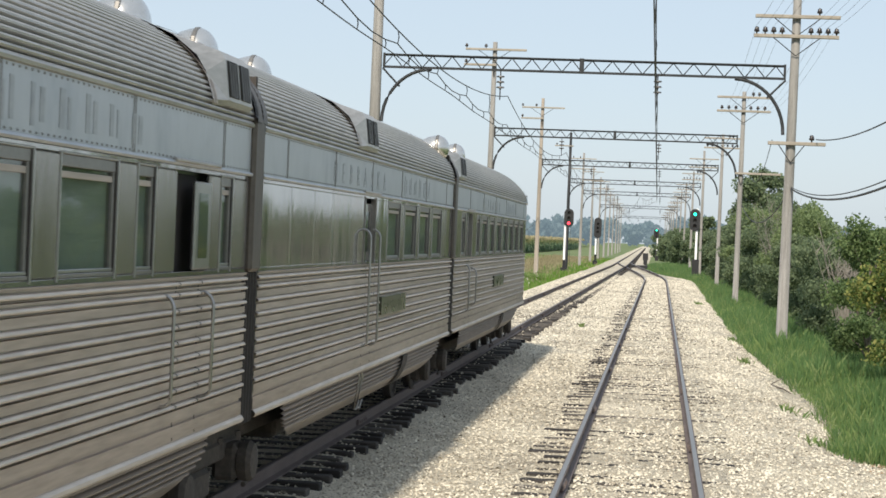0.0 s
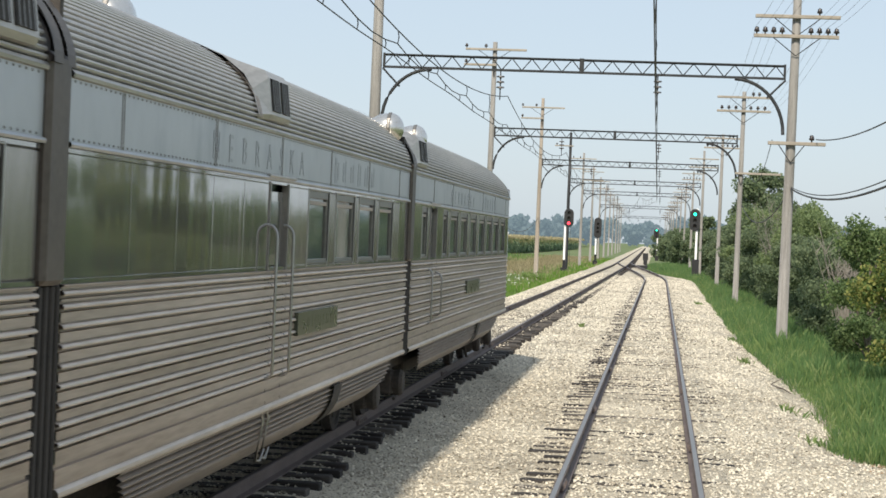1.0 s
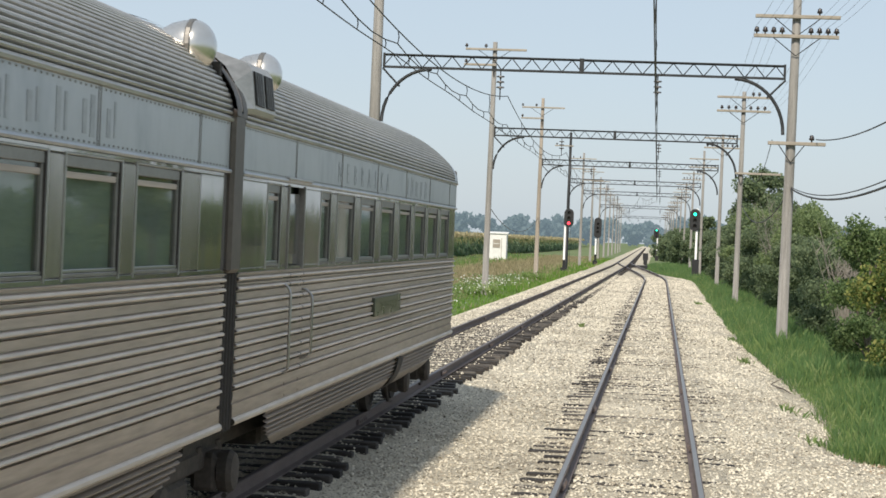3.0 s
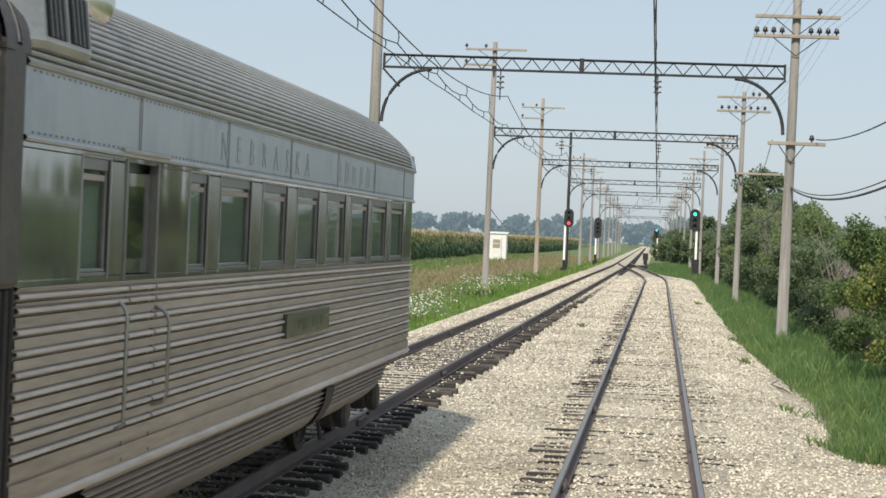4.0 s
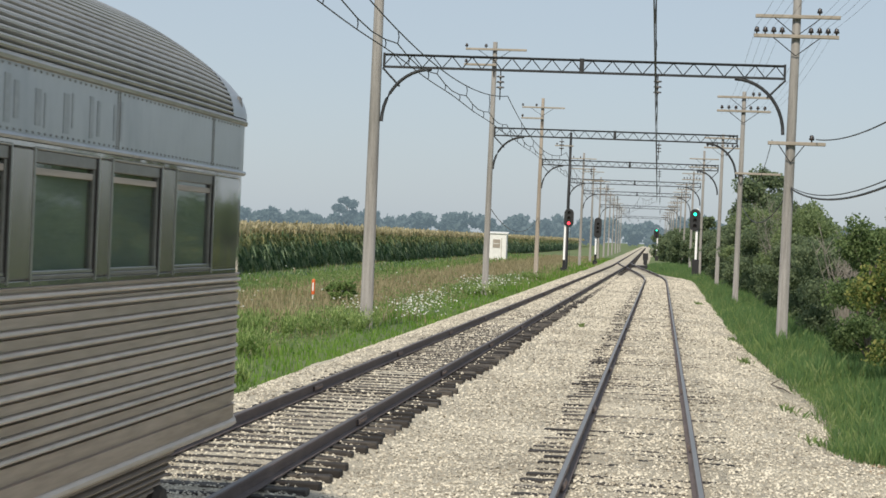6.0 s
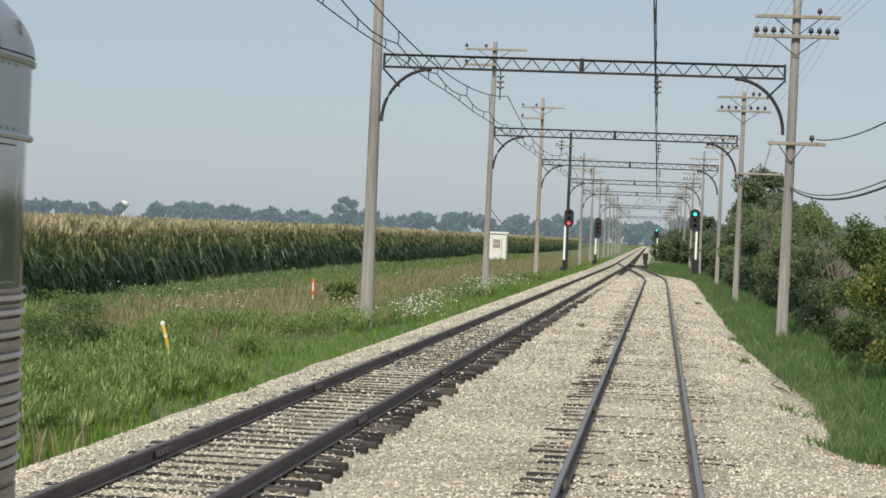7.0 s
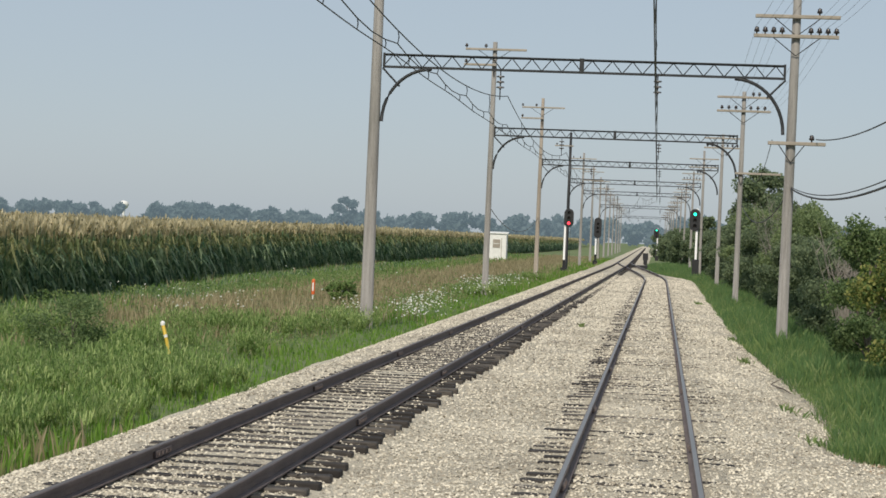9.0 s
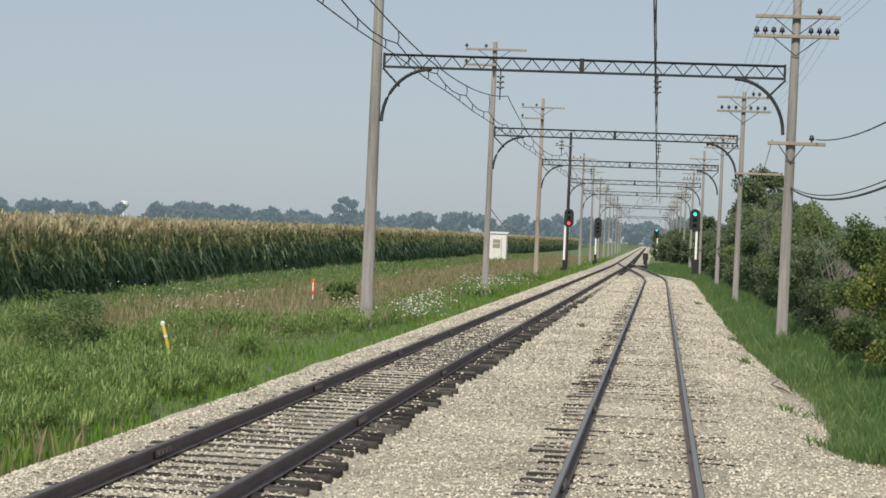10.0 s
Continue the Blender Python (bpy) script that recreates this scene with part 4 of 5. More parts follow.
def kites(v):
    """The same leaves as single kite-shaped faces."""
    return np.stack([(v[:, 0] + v[:, 1]) / 2, v[:, 3], (v[:, 4] + v[:, 5]) / 2, v[:, 2]], 1)


def kite_mesh(name, v, mat):
    return big_mesh(name, v.reshape(-1, 3), np.arange(len(v) * 4), 4, mat)


def make_corn():
    px, py = [], []
    for row in range(7):
        y = 46.0
        while y < 620:
            px.append(corn_edge(y) - row * 0.76 + rng.normal(0, 0.12))
            py.append(y)
            y += (0.22 if row < 4 else 0.35) * (1 + y / 260) * rng.uniform(0.7, 1.3)
    px, py = np.array(px), np.array(py)
    n = len(px)
    g = np.array([corn_ground(a, b) for a, b in zip(px, py)])
    hump = np.array([0.12 * noise.noise(Vector((a * 0.08, b * 0.05, 4))) for a, b in zip(px, py)])
    h = rng.normal(2.94, 0.10, n) + hump
    parts, tops = [], []
    for k in range(13):
        z = g + 0.2 + (h - 1.05) * (k / 12.0) * rng.uniform(0.92, 1.05, n)
        big = 1.05 - 0.5 * abs(k / 12 - 0.5)
        (tops if k > 9 else parts).append(leaf_ribbons(np.stack([px, py, z], -1), rng.uniform(0, 6.283, n), rng.uniform(0.45, 0.85, n) * big, rng.uniform(0.12, 0.42, n), rng.uniform(0.25, 0.85, n), rng.uniform(0.034, 0.062, n) * (1 + py / 220)))
    stalk = leaf_ribbons(np.stack([px, py, g], -1), rng.uniform(0, 6.283, n), np.full(n, 0.06), h - 0.3, np.full(n, -0.1), 0.02 * (1 + py / 150))
    parts.append(stalk)
    tagged(new("cornfield", ribbon_mesh("cornfield", np.concatenate(parts), M_CORN)), "tall dark green corn plants along the field edge", "corn", kind="stuff")
    tagged(new("corn_tops", ribbon_mesh("corn_tops", np.concatenate(tops), M_CORN_TOP)), "yellowing upper leaves of the corn", "corn", kind="stuff")
    # tassels over the whole field, thinning into the distance
    n2 = 9000
    ty = 45 + 620 * rng.random(n2) ** 1.6
    depth = 60 * rng.random(n2) ** 1.8
    tx = np.array([corn_edge(y) for y in ty]) - depth * (1 + ty / 120)
    tx, ty = np.concatenate([px, tx]), np.concatenate([py, ty])
    tg = np.array([corn_ground(a, b) for a, b in zip(tx, ty)]) + 0.12 * rng.random(len(tx))
    th = np.concatenate([h, np.full(n2, 3.06) + rng.normal(0, 0.10, n2)])
    out = []
    for k in range(8):
        m = len(tx)
        out.append(kites(leaf_ribbons(np.stack([tx, ty, tg + th - 0.70 + 0.30 * rng.random(m)], -1), rng.uniform(0, 6.283, m), rng.uniform(0.04, 0.28, m), rng.uniform(0.15, 0.42, m), rng.uniform(-0.3, 0.10, m), rng.uniform(0.020, 0.038, m) * (1 + ty / 100))))
    tagged(new("corn_tassels", kite_mesh("corn_tassels", np.concatenate(out), M_TASSEL)), "straw-coloured tassels topping the corn", "corn", kind="stuff")
    ys = steps(44, 900, 6.0, 1.03)
    v, f = [], []
    cols = [6.5, 9, 13, 20, 35, 60, 100, 180, 300, 480]
    for y in ys:
        for c in cols:
            v.append((corn_edge(y) - c, y, corn_ground(0, y) + 2.55 + 0.1 * noise.noise(Vector((c, y * 0.3, 0)))))
    k = len(cols)
    f = [(i * k + j, (i + 1) * k + j, (i + 1) * k + j + 1, i * k + j + 1) for i in range(len(ys) - 1) for j in range(k - 1)]
    tagged(new("corn_canopy", mesh_of("corn_canopy", v, f, M_TASSEL)), "closed tan canopy of the corn further in", "corn", kind="stuff")


def blades(name, label, mat, xs, ys, hs, width, lean=0.35):
    n = len(xs)
    z = np.array([max(land(a, b), bed(a, b) if -8.4 < a < 3.6 else -9) for a, b in zip(xs, ys)]) - 0.03
    a = rng.uniform(0, 6.283, n)
    d = np.stack([np.cos(a), np.sin(a)], -1)
    w = np.stack([-np.sin(a), np.cos(a)], -1) * (width * rng.uniform(0.6, 1.4, n) * (1 + ys / 55))[:, None]
    l = rng.uniform(0.05, lean, n) * hs
    p = np.stack([xs, ys], -1)
    v = np.zeros((n, 4, 3))
    v[:, 0, :2], v[:, 1, :2] = p - w, p + w
    v[:, 2, :2] = p + d * (l * 0.35)[:, None] + w * 0.8
    v[:, 3, :2] = p + d * l[:, None]
    v[:, 0, 2], v[:, 1, 2], v[:, 2, 2], v[:, 3, 2] = z, z, z + hs * 0.6, z + hs
    idx = (np.arange(n)[:, None] * 4 + np.arange(4)[None]).ravel()
    tagged(new(name, big_mesh(name, v.reshape(-1, 3), idx, 4, mat)), label, "grass", kind="stuff")


def patch(x, y, s, seed):
    return np.array([noise.noise(Vector((a * s, b * s * 0.6, seed))) for a, b in zip(x, y)])


def make_verge():
    n = 170000
    y = 17 + 300 * rng.random(n) ** 2.3
    x = rng.uniform(-27.5, -6.75, n)
    edge = np.array([corn_edge(b) for b in y])
    keep = (x > edge - 0.6)
    x, y, edge = x[keep], y[keep], edge[keep]
    gap = np.array([0.25 * noise.noise(Vector((0, b * 0.35, 3))) for b in y])
    keep = x < -7.12 + gap
    x, y, edge = x[keep], y[keep], edge[keep]
    p = patch(x, y, 0.22, 1.0)
    q = patch(x, y, 0.55, 6.0)
    near = np.clip((x + 11.3) / 2.6, 0, 1)
    dryness = np.clip(1.5 - np.abs(x + 14.5) / 3.8, 0, 1.15) * np.clip((y - 36) / 20, 0.1, 1) + 0.45 * p
    r = rng.random(len(x))
    dry = r < dryness * 1.15
    bright = ~dry & (rng.random(len(x)) < 0.25 + 0.75 * near + 0.4 * q)
    weed = ~dry & ~bright
    h = (0.36 + 0.28 * p + 0.22 * q) * rng.uniform(0.4, 1.2, len(x))
    h = np.clip(h - 0.16 * near, 0.14, 1.3)
    blades("verge_grass", "bright green long grass beside the stone bed", M_GRASS, x[bright], y[bright], h[bright], 0.008)
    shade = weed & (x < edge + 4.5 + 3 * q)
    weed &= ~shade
    blades("verge_weeds", "dull green mixed weeds on the verge", M_WEED, x[weed], y[weed], h[weed] * 1.2, 0.007, 0.6)
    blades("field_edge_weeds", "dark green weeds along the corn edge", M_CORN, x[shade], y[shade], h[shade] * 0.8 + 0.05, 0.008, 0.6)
    blades("dry_grass", "tan dry meadow grass in the verge", M_DRY, x[dry], y[dry], h[dry] * 1.0 + 0.05, 0.007)
    # lush clumps: leafy stems fanning out of one root, close to the stone bed
    cx, cy, ch = [], [], []
    while len(cx) < 1050:
        a, b = rng.uniform(-17.5, -7.75), 20.5 + 36 * rng.random() ** 1.5
        q = noise.noise(Vector((a * 0.35, b * 0.22, 21.0)))
        if rng.random() < 0.45 + 1.0 * q and (b < 37 - 0.9 * abs(a + 11) or q > 0.12) and not (a > -9.2 and b > 36):
            cx.append(a)
            cy.append(b)
            ch.append((0.42 + 0.45 * max(0.0, q + 0.2)) * rng.uniform(0.7, 1.25) * min(1.0, 0.55 + 0.3 * (-7.5 - a)))
    for px, py in ((-9.3, 57.5), (-8.9, 94.0), (-9.0, 135.5)):
        for _ in range(22):
            cx.append(px + rng.normal(0, 0.5))
            cy.append(py + rng.normal(0, 1.0))
            ch.append(rng.uniform(0.35, 0.75))
    cx, cy, ch = np.array(cx), np.array(cy), np.array(ch)
    cz = np.array([max(land(a, b), bed(a, b) if a > -8.4 else -9) for a, b in zip(cx, cy)])
    m, per = len(cx), 130
    stem = rng.integers(0, 9, (m, per))
    az = (stem * 2.4 + np.arange(m)[:, None]) + rng.normal(0, 0.12, (m, per))
    up = rng.random((m, per)) ** 0.75
    tall = ch[:, None] * (0.65 + 0.35 * np.cos(stem * 1.7 + np.arange(m)[:, None]) ** 2)
    out = tall * 0.75 * up ** 1.6 * (0.35 + 0.08 * stem)
    base = np.stack([cx[:, None] + out * np.cos(az), cy[:, None] + out * np.sin(az), cz[:, None] + tall * up], -1).reshape(-1, 3)
    k = m * per
    length = rng.uniform(0.05, 0.12, k)
    tagged(new("lush_weeds", kite_mesh("lush_weeds", kites(leaf_ribbons(base, rng.uniform(0, 6.283, k), length, length * rng.uniform(0.5, 1.5, k), length * rng.uniform(-1.0, 0.2, k), rng.uniform(0.006, 0.014, k))), M_LUSH)),
           "tall lush yellow-green weed clumps beside the stone bed", "weeds", kind="stuff")
    # bushy low weeds: small leaves filling the plants' height
    n = 210000
    y = 19 + 110 * rng.random(n) ** 1.9
    x = rng.uniform(-21, -7.3, n)
    p2 = patch(x, y, 0.45, 11.0)
    keep = rng.random(n) < (0.6 + 0.9 * p2) * np.clip(1.0 - np.clip(1.5 - np.abs(x + 14.5) / 3.8, 0, 1) * np.clip((y - 34) / 16, 0, 0.95), 0, 1)
    keep &= rng.random(n) < np.clip((-8.9 + 0.8 * p2 - x) / 1.4, 0.05, 1) + np.clip((27 - y) / 5, 0, 1)
    x, y, p2 = x[keep], y[keep], p2[keep]
    top = np.clip(0.34 + 0.5 * p2, 0.1, 0.85) * np.clip((-6.9 - x) / 1.6, 0.25, 1)
    n = len(x)
    c = np.stack([x, y, np.array([land(a, b) for a, b in zip(x, y)]) + top * rng.random(n) ** 0.6], -1)
    u = rng.normal(size=(n, 3)) + np.array([0, 0, 0.4])
    u /= np.linalg.norm(u, axis=1)[:, None]
    t = np.cross(u, rng.normal(size=(n, 3)))
    t /= np.linalg.norm(t, axis=1)[:, None]
    s = (rng.uniform(0.012, 0.034, n) * (0.8 + y / 60))[:, None]
    v = np.stack([c - u * s, c + t * s * 0.5, c + u * s, c - t * s * 0.5], 1)
    idx = (np.arange(n)[:, None] * 4 + np.arange(4)[None]).ravel()
    tagged(new("leafy_weeds", big_mesh("leafy_weeds", v.reshape(-1, 3), idx, 4, M_WEED)), "low light green leafy weeds on the verge", "weeds", kind="stuff")
    n = 160000
    y = 23 + 230 * rng.random(n) ** 2.0
    closing = np.array([6.45 / (1 + 2.2 * smooth(150, 215, b)) - 6.45 for b in y])
    shoulder = closing + np.interp(y, [21, 25.0, 26.0, 27.4, 31, 38, 46, 57, 95, 150], [4.6, 3.9, 2.75, 2.5, 2.95, 3.1, 2.9, 2.5, 2.6, 2.85])
    x = shoulder - 0.35 + 6.5 * rng.random(n) ** 1.25
    wob = np.array([0.22 * noise.noise(Vector((9, b * 0.22, 3))) + 0.2 * noise.noise(Vector((9, b * 1.1, 8))) for b in y])
    keep = x > shoulder + wob
    x, y, shoulder = x[keep], y[keep], shoulder[keep]
    p = patch(x, y, 0.5, 3.0)
    h = np.clip((0.55 + 0.4 * p) * rng.uniform(0.5, 1.3, len(x)), 0.15, 1.2) * np.clip((x - shoulder + 0.85) / 1.6, 0.35, 1.1)
    m = rng.random(len(x)) < 0.62 + 0.4 * p
    blades("bank_grass", "lush green grass on the bank below the bushes", M_BANK, x[m], y[m], h[m] * 0.8, 0.0032, 0.22)
    blades("bank_weeds", "darker weeds on the bank below the bushes", M_WEED, x[~m], y[~m], h[~m] * 0.72, 0.0036, 0.6)
    # sparse tufts in the stones
    t = rng.integers(0, 7, 420)
    tx, ty = np.array([2.45, 2.3, -6.9, 2.2, -2.4, 1.9, 2.5])[t], np.array([34.1, 58.0, 31.0, 47.0, 60.0, 90.0, 28.5])[t]
    s = np.array([0.12, 0.08, 0.07, 0.07, 0.04, 0.1, 0.2])[t]
    blades("stray_tufts", "small weed tufts in the stones", M_WEED, tx + rng.normal(0, 1, 420) * s, ty + rng.normal(0, 1, 420) * s * 1.6, rng.uniform(0.05, 0.2, 420), 0.008, 0.9)


def make_flowers():
    spots = [(-8.6, 70, 0.35, 3.5, 190), (-8.2, 62, 0.22, 1.6, 90), (-9.2, 98, 0.6, 5, 190), (-9.6, 60, 0.2, 1.5, 40), (-9.9, 62, 0.4, 3, 45), (-14.2, 59, 0.9, 3, 60), (-18.6, 67, 1.0, 3, 30), (-12.0, 76, 1.6, 8, 14), (-20, 120, 2.0, 16, 30), (-8.8, 110, 0.6, 8, 40)]
    v, f = [], []
    for cx, cy, sx, sy, n in spots:
        for _ in range(n):
            x, y = rng.normal(cx, sx), rng.normal(cy, sy)
            z = land(x, y) + rng.uniform(0.3, 0.95)
            r = rng.uniform(0.015, 0.034) * (0.7 + y / 120)
            o = len(v)
            tx, ty = rng.uniform(-0.5, 0.5), rng.uniform(0.0, 0.9)
            v.append((x, y, z + r * 0.25))
            for k in range(7):
                a = 2 * math.pi * k / 7
                rr = r * rng.uniform(0.75, 1.1)
                v.append((x + rr * math.cos(a), y + rr * math.sin(a), z + rr * (tx * math.cos(a) + ty * math.sin(a))))
            f += [(o, o + 1 + k, o + 1 + (k + 1) % 7) for k in range(7)]
    tagged(new("wild_flowers", mesh_of("wild_flowers", v, f, M_FLOWER)), "white lacy umbel flowers in the verge", "flowers", kind="stuff")


def crown_mesh(name, blobs, count, size, mat, seed, droop=0.3):
    """Leaves as bent diamonds in lumpy clumps; more on the outside of each."""
    g = np.random.default_rng(seed)
    w = np.array([b[3] * b[4] for b in blobs])
    pick = g.choice(len(blobs), count, p=w / w.sum())
    b = np.array(blobs)[pick]
    d = g.normal(size=(count, 3))
    d /= np.linalg.norm(d, axis=1)[:, None]
    rad = g.random(count) ** 0.35 * (1 + 0.22 * np.sin(d[:, 0] * 7 + b[:, 0] * 3) * np.cos(d[:, 2] * 6 + b[:, 1]))
    c = b[:, :3] + d * rad[:, None] * np.stack([b[:, 3], b[:, 3], b[:, 4]], -1)
    u = d * 0.6 + g.normal(size=(count, 3)) * 0.8
    u[:, 2] -= droop
    u /= np.linalg.norm(u, axis=1)[:, None]
    t = np.cross(u, g.normal(size=(count, 3)))
    t /= np.linalg.norm(t, axis=1)[:, None]
    nrm = np.cross(u, t)
    s = size * g.uniform(0.6, 1.35, count)[:, None]
    v = np.stack([c - u * s * 0.6, c + t * s * 0.38 + nrm * s * 0.1, c + u * s * 0.7 - nrm * s * 0.12, c - t * s * 0.38 + nrm * s * 0.1], 1)
    idx = (np.arange(count)[:, None] * 4 + np.arange(4)[None]).ravel()
    return big_mesh(name, v.reshape(-1, 3), idx, 4, mat)


def tree(name, label, x, y, base, height, spread, leaves, leaf, mat, seed, low=0.15, group="", limbs=7):
    """A tapered trunk with limbs and an uneven crown of clumps."""
    ran = random.Random(seed)
    tr = thing(name, label, "tree" if name == "tree" else "bush", group, at=(x, y, base))
    trunk = Build().tube([(0, 0, -0.2), (0.06 * spread * ran.uniform(-1, 1), 0.05 * spread, height * 0.35), (0.1 * spread * ran.uniform(-1, 1), 0, height * 0.8)], max(0.04, height * 0.022), 8, max(0.015, height * 0.006))
    blobs = []
    for k in range(limbs):
        a = 2.4 * k + ran.uniform(-0.5, 0.5)
        z = height * (low + (0.92 - low) * (k + 0.5) / limbs)
        reach = spread * (0.75 - 0.5 * abs((k + 0.5) / limbs - 0.4)) * ran.uniform(0.6, 1.05)
        e = Vector((reach * math.cos(a), reach * math.sin(a), z))
        trunk.tube([(0, 0, z * 0.55), tuple(e * 0.55 + Vector((0, 0, z * 0.32))), tuple(e)], max(0.018, height * 0.009), 6, 0.008)
        for _ in range(6):
            s = spread * ran.uniform(0.16, 0.34)
            blobs.append((e.x + ran.uniform(-1, 1) * spread * 0.3, e.y + ran.uniform(-1, 1) * spread * 0.3, e.z + ran.uniform(-0.6, 0.6) * spread * 0.22, s, s * ran.uniform(0.6, 0.95)))
    for _ in range(4):
        s = spread * ran.uniform(0.15, 0.25)
        blobs.append((ran.uniform(-0.3, 0.3) * spread, ran.uniform(-0.3, 0.3) * spread, height * ran.uniform(0.82, 0.97), s, s))
    part("trunk", trunk, M_BARK, tr, "grey tapered trunk and limbs")
    part("crown", crown_mesh("crown", blobs, leaves, leaf, mat, seed), mat, tr, "")
    return tr


make_corn()
make_verge()
make_flowers()
NEAR_BUSHES = [  # x, y, height, spread, kind of foliage
    (6.3, 36.5, 4.0, 1.9, 0), (5.6, 43.0, 5.1, 1.5, 1), (7.4, 43.5, 4.9, 1.9, 0), (5.6, 51.0, 4.3, 1.4, 0), (7.6, 55.0, 4.2, 2.0, 0),
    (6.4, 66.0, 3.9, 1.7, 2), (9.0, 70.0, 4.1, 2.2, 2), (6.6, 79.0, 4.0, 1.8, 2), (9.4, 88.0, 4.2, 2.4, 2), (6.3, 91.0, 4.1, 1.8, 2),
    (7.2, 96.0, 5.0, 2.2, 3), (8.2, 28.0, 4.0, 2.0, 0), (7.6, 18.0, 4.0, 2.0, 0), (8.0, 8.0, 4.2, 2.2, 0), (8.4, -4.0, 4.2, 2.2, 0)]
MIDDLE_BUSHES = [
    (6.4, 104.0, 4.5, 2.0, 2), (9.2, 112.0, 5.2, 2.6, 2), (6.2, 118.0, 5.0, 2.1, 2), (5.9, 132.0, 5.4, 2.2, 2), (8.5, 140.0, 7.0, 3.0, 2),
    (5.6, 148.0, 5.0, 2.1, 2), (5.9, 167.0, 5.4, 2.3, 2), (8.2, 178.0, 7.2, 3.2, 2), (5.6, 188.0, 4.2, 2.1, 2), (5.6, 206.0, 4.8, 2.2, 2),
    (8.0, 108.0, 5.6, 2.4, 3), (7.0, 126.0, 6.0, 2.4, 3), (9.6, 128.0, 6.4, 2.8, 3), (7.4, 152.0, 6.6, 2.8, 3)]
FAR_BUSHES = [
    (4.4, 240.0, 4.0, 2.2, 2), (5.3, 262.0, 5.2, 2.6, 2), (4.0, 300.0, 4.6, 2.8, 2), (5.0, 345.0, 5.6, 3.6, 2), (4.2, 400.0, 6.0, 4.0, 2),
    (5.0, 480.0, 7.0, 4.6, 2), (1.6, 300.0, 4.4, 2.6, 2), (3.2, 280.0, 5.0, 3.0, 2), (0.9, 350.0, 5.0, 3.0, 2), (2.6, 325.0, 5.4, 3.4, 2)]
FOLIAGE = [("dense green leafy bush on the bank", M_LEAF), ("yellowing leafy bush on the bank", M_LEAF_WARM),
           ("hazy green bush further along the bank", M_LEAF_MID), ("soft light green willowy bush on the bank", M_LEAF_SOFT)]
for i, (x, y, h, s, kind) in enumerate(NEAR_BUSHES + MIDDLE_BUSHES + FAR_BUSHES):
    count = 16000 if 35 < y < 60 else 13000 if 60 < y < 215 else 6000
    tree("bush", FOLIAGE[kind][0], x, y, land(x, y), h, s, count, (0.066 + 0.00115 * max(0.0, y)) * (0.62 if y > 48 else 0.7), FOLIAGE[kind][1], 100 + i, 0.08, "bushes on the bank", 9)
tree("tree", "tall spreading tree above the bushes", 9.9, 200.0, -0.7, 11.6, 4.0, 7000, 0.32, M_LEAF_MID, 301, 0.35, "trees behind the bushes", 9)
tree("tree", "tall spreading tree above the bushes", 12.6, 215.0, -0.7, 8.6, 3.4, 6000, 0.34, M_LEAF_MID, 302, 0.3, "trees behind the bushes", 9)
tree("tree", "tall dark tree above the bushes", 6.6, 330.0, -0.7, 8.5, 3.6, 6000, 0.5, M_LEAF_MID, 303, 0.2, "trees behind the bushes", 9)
tree("bush", "dark leafy shrub in the verge grass", -12.5, 39.0, -0.5, 1.35, 1.1, 6000, 0.05, M_LEAF, 310, 0.1)
tree("bush", "leafy weed clump beside an orange marker", -13.7, 78.4, -0.5, 0.9, 0.55, 1200, 0.10, M_WEED, 311, 0.1)
tree("bush", "leafy weed clump beside an orange marker", -13.2, 78.5, -0.5, 0.9, 0.6, 900, 0.10, M_WEED, 312, 0.1)


def bare_bush(x, y, height, spread, seed):
    """Dead grey twigs fanning up from one root."""
    ran = random.Random(seed)
    b = Build()
    for _ in range(46):
        a, k = ran.uniform(0, 6.283), ran.random()
        tip = Vector((spread * k * math.cos(a), spread * k * math.sin(a), height * ran.uniform(0.6, 1.0)))
        mid = tip * 0.5 + Vector((ran.uniform(-0.1, 0.1), ran.uniform(-0.1, 0.1), height * 0.08))
        b.tube([(0, 0, -0.1), tuple(mid), tuple(tip)], 0.014, 5, 0.004)
        for _ in range(3):
            f = mid.lerp(tip, ran.uniform(0.1, 0.8))
            b.tube([tuple(f), tuple(f + Vector((ran.uniform(-0.4, 0.4), ran.uniform(-0.4, 0.4), ran.uniform(0.2, 0.6))))], 0.01, 4, 0.004)
    t = thing("bush", "leafless grey twiggy bush on the bank", "bush", "bushes on the bank", at=(x, y, land(x, y)))
    part("branchwork", b, M_TWIG, t, "dead grey twigs")


M_TWIG = material("dead grey twigs", [(0.20, 0.18, 0.155), (0.33, 0.30, 0.265)], scale=4, rough=0.9)
for n, (x, y, h, s) in enumerate(((5.9, 60.0, 4.4, 1.2), (6.2, 98.0, 5.4, 1.8), (7.4, 118.0, 7.0, 2.2))):
    bare_bush(x, y, h, s, 500 + n)


def far_woods(name, label, y, x0, x1, low, high, seed, step, leaf):
    """A wood on the skyline: overlapping ragged crowns."""
    ran = random.Random(seed)
    blobs = []
    x = x0
    while x < x1:
        h = low + (high - low) * (0.5 + 0.5 * noise.noise(Vector((x * 0.012, seed, 0)))) * ran.uniform(0.75, 1.1)
        for _ in range(5):
            r = h * ran.uniform(0.16, 0.3)
            blobs.append((x + ran.uniform(-1, 1) * step, y + ran.uniform(-15, 15), h * ran.uniform(0.25, 0.85), r * 1.3, r))
        x += step * ran.uniform(0.6, 1.4)
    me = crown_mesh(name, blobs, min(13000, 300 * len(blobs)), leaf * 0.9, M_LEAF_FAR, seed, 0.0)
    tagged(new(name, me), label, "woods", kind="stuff")


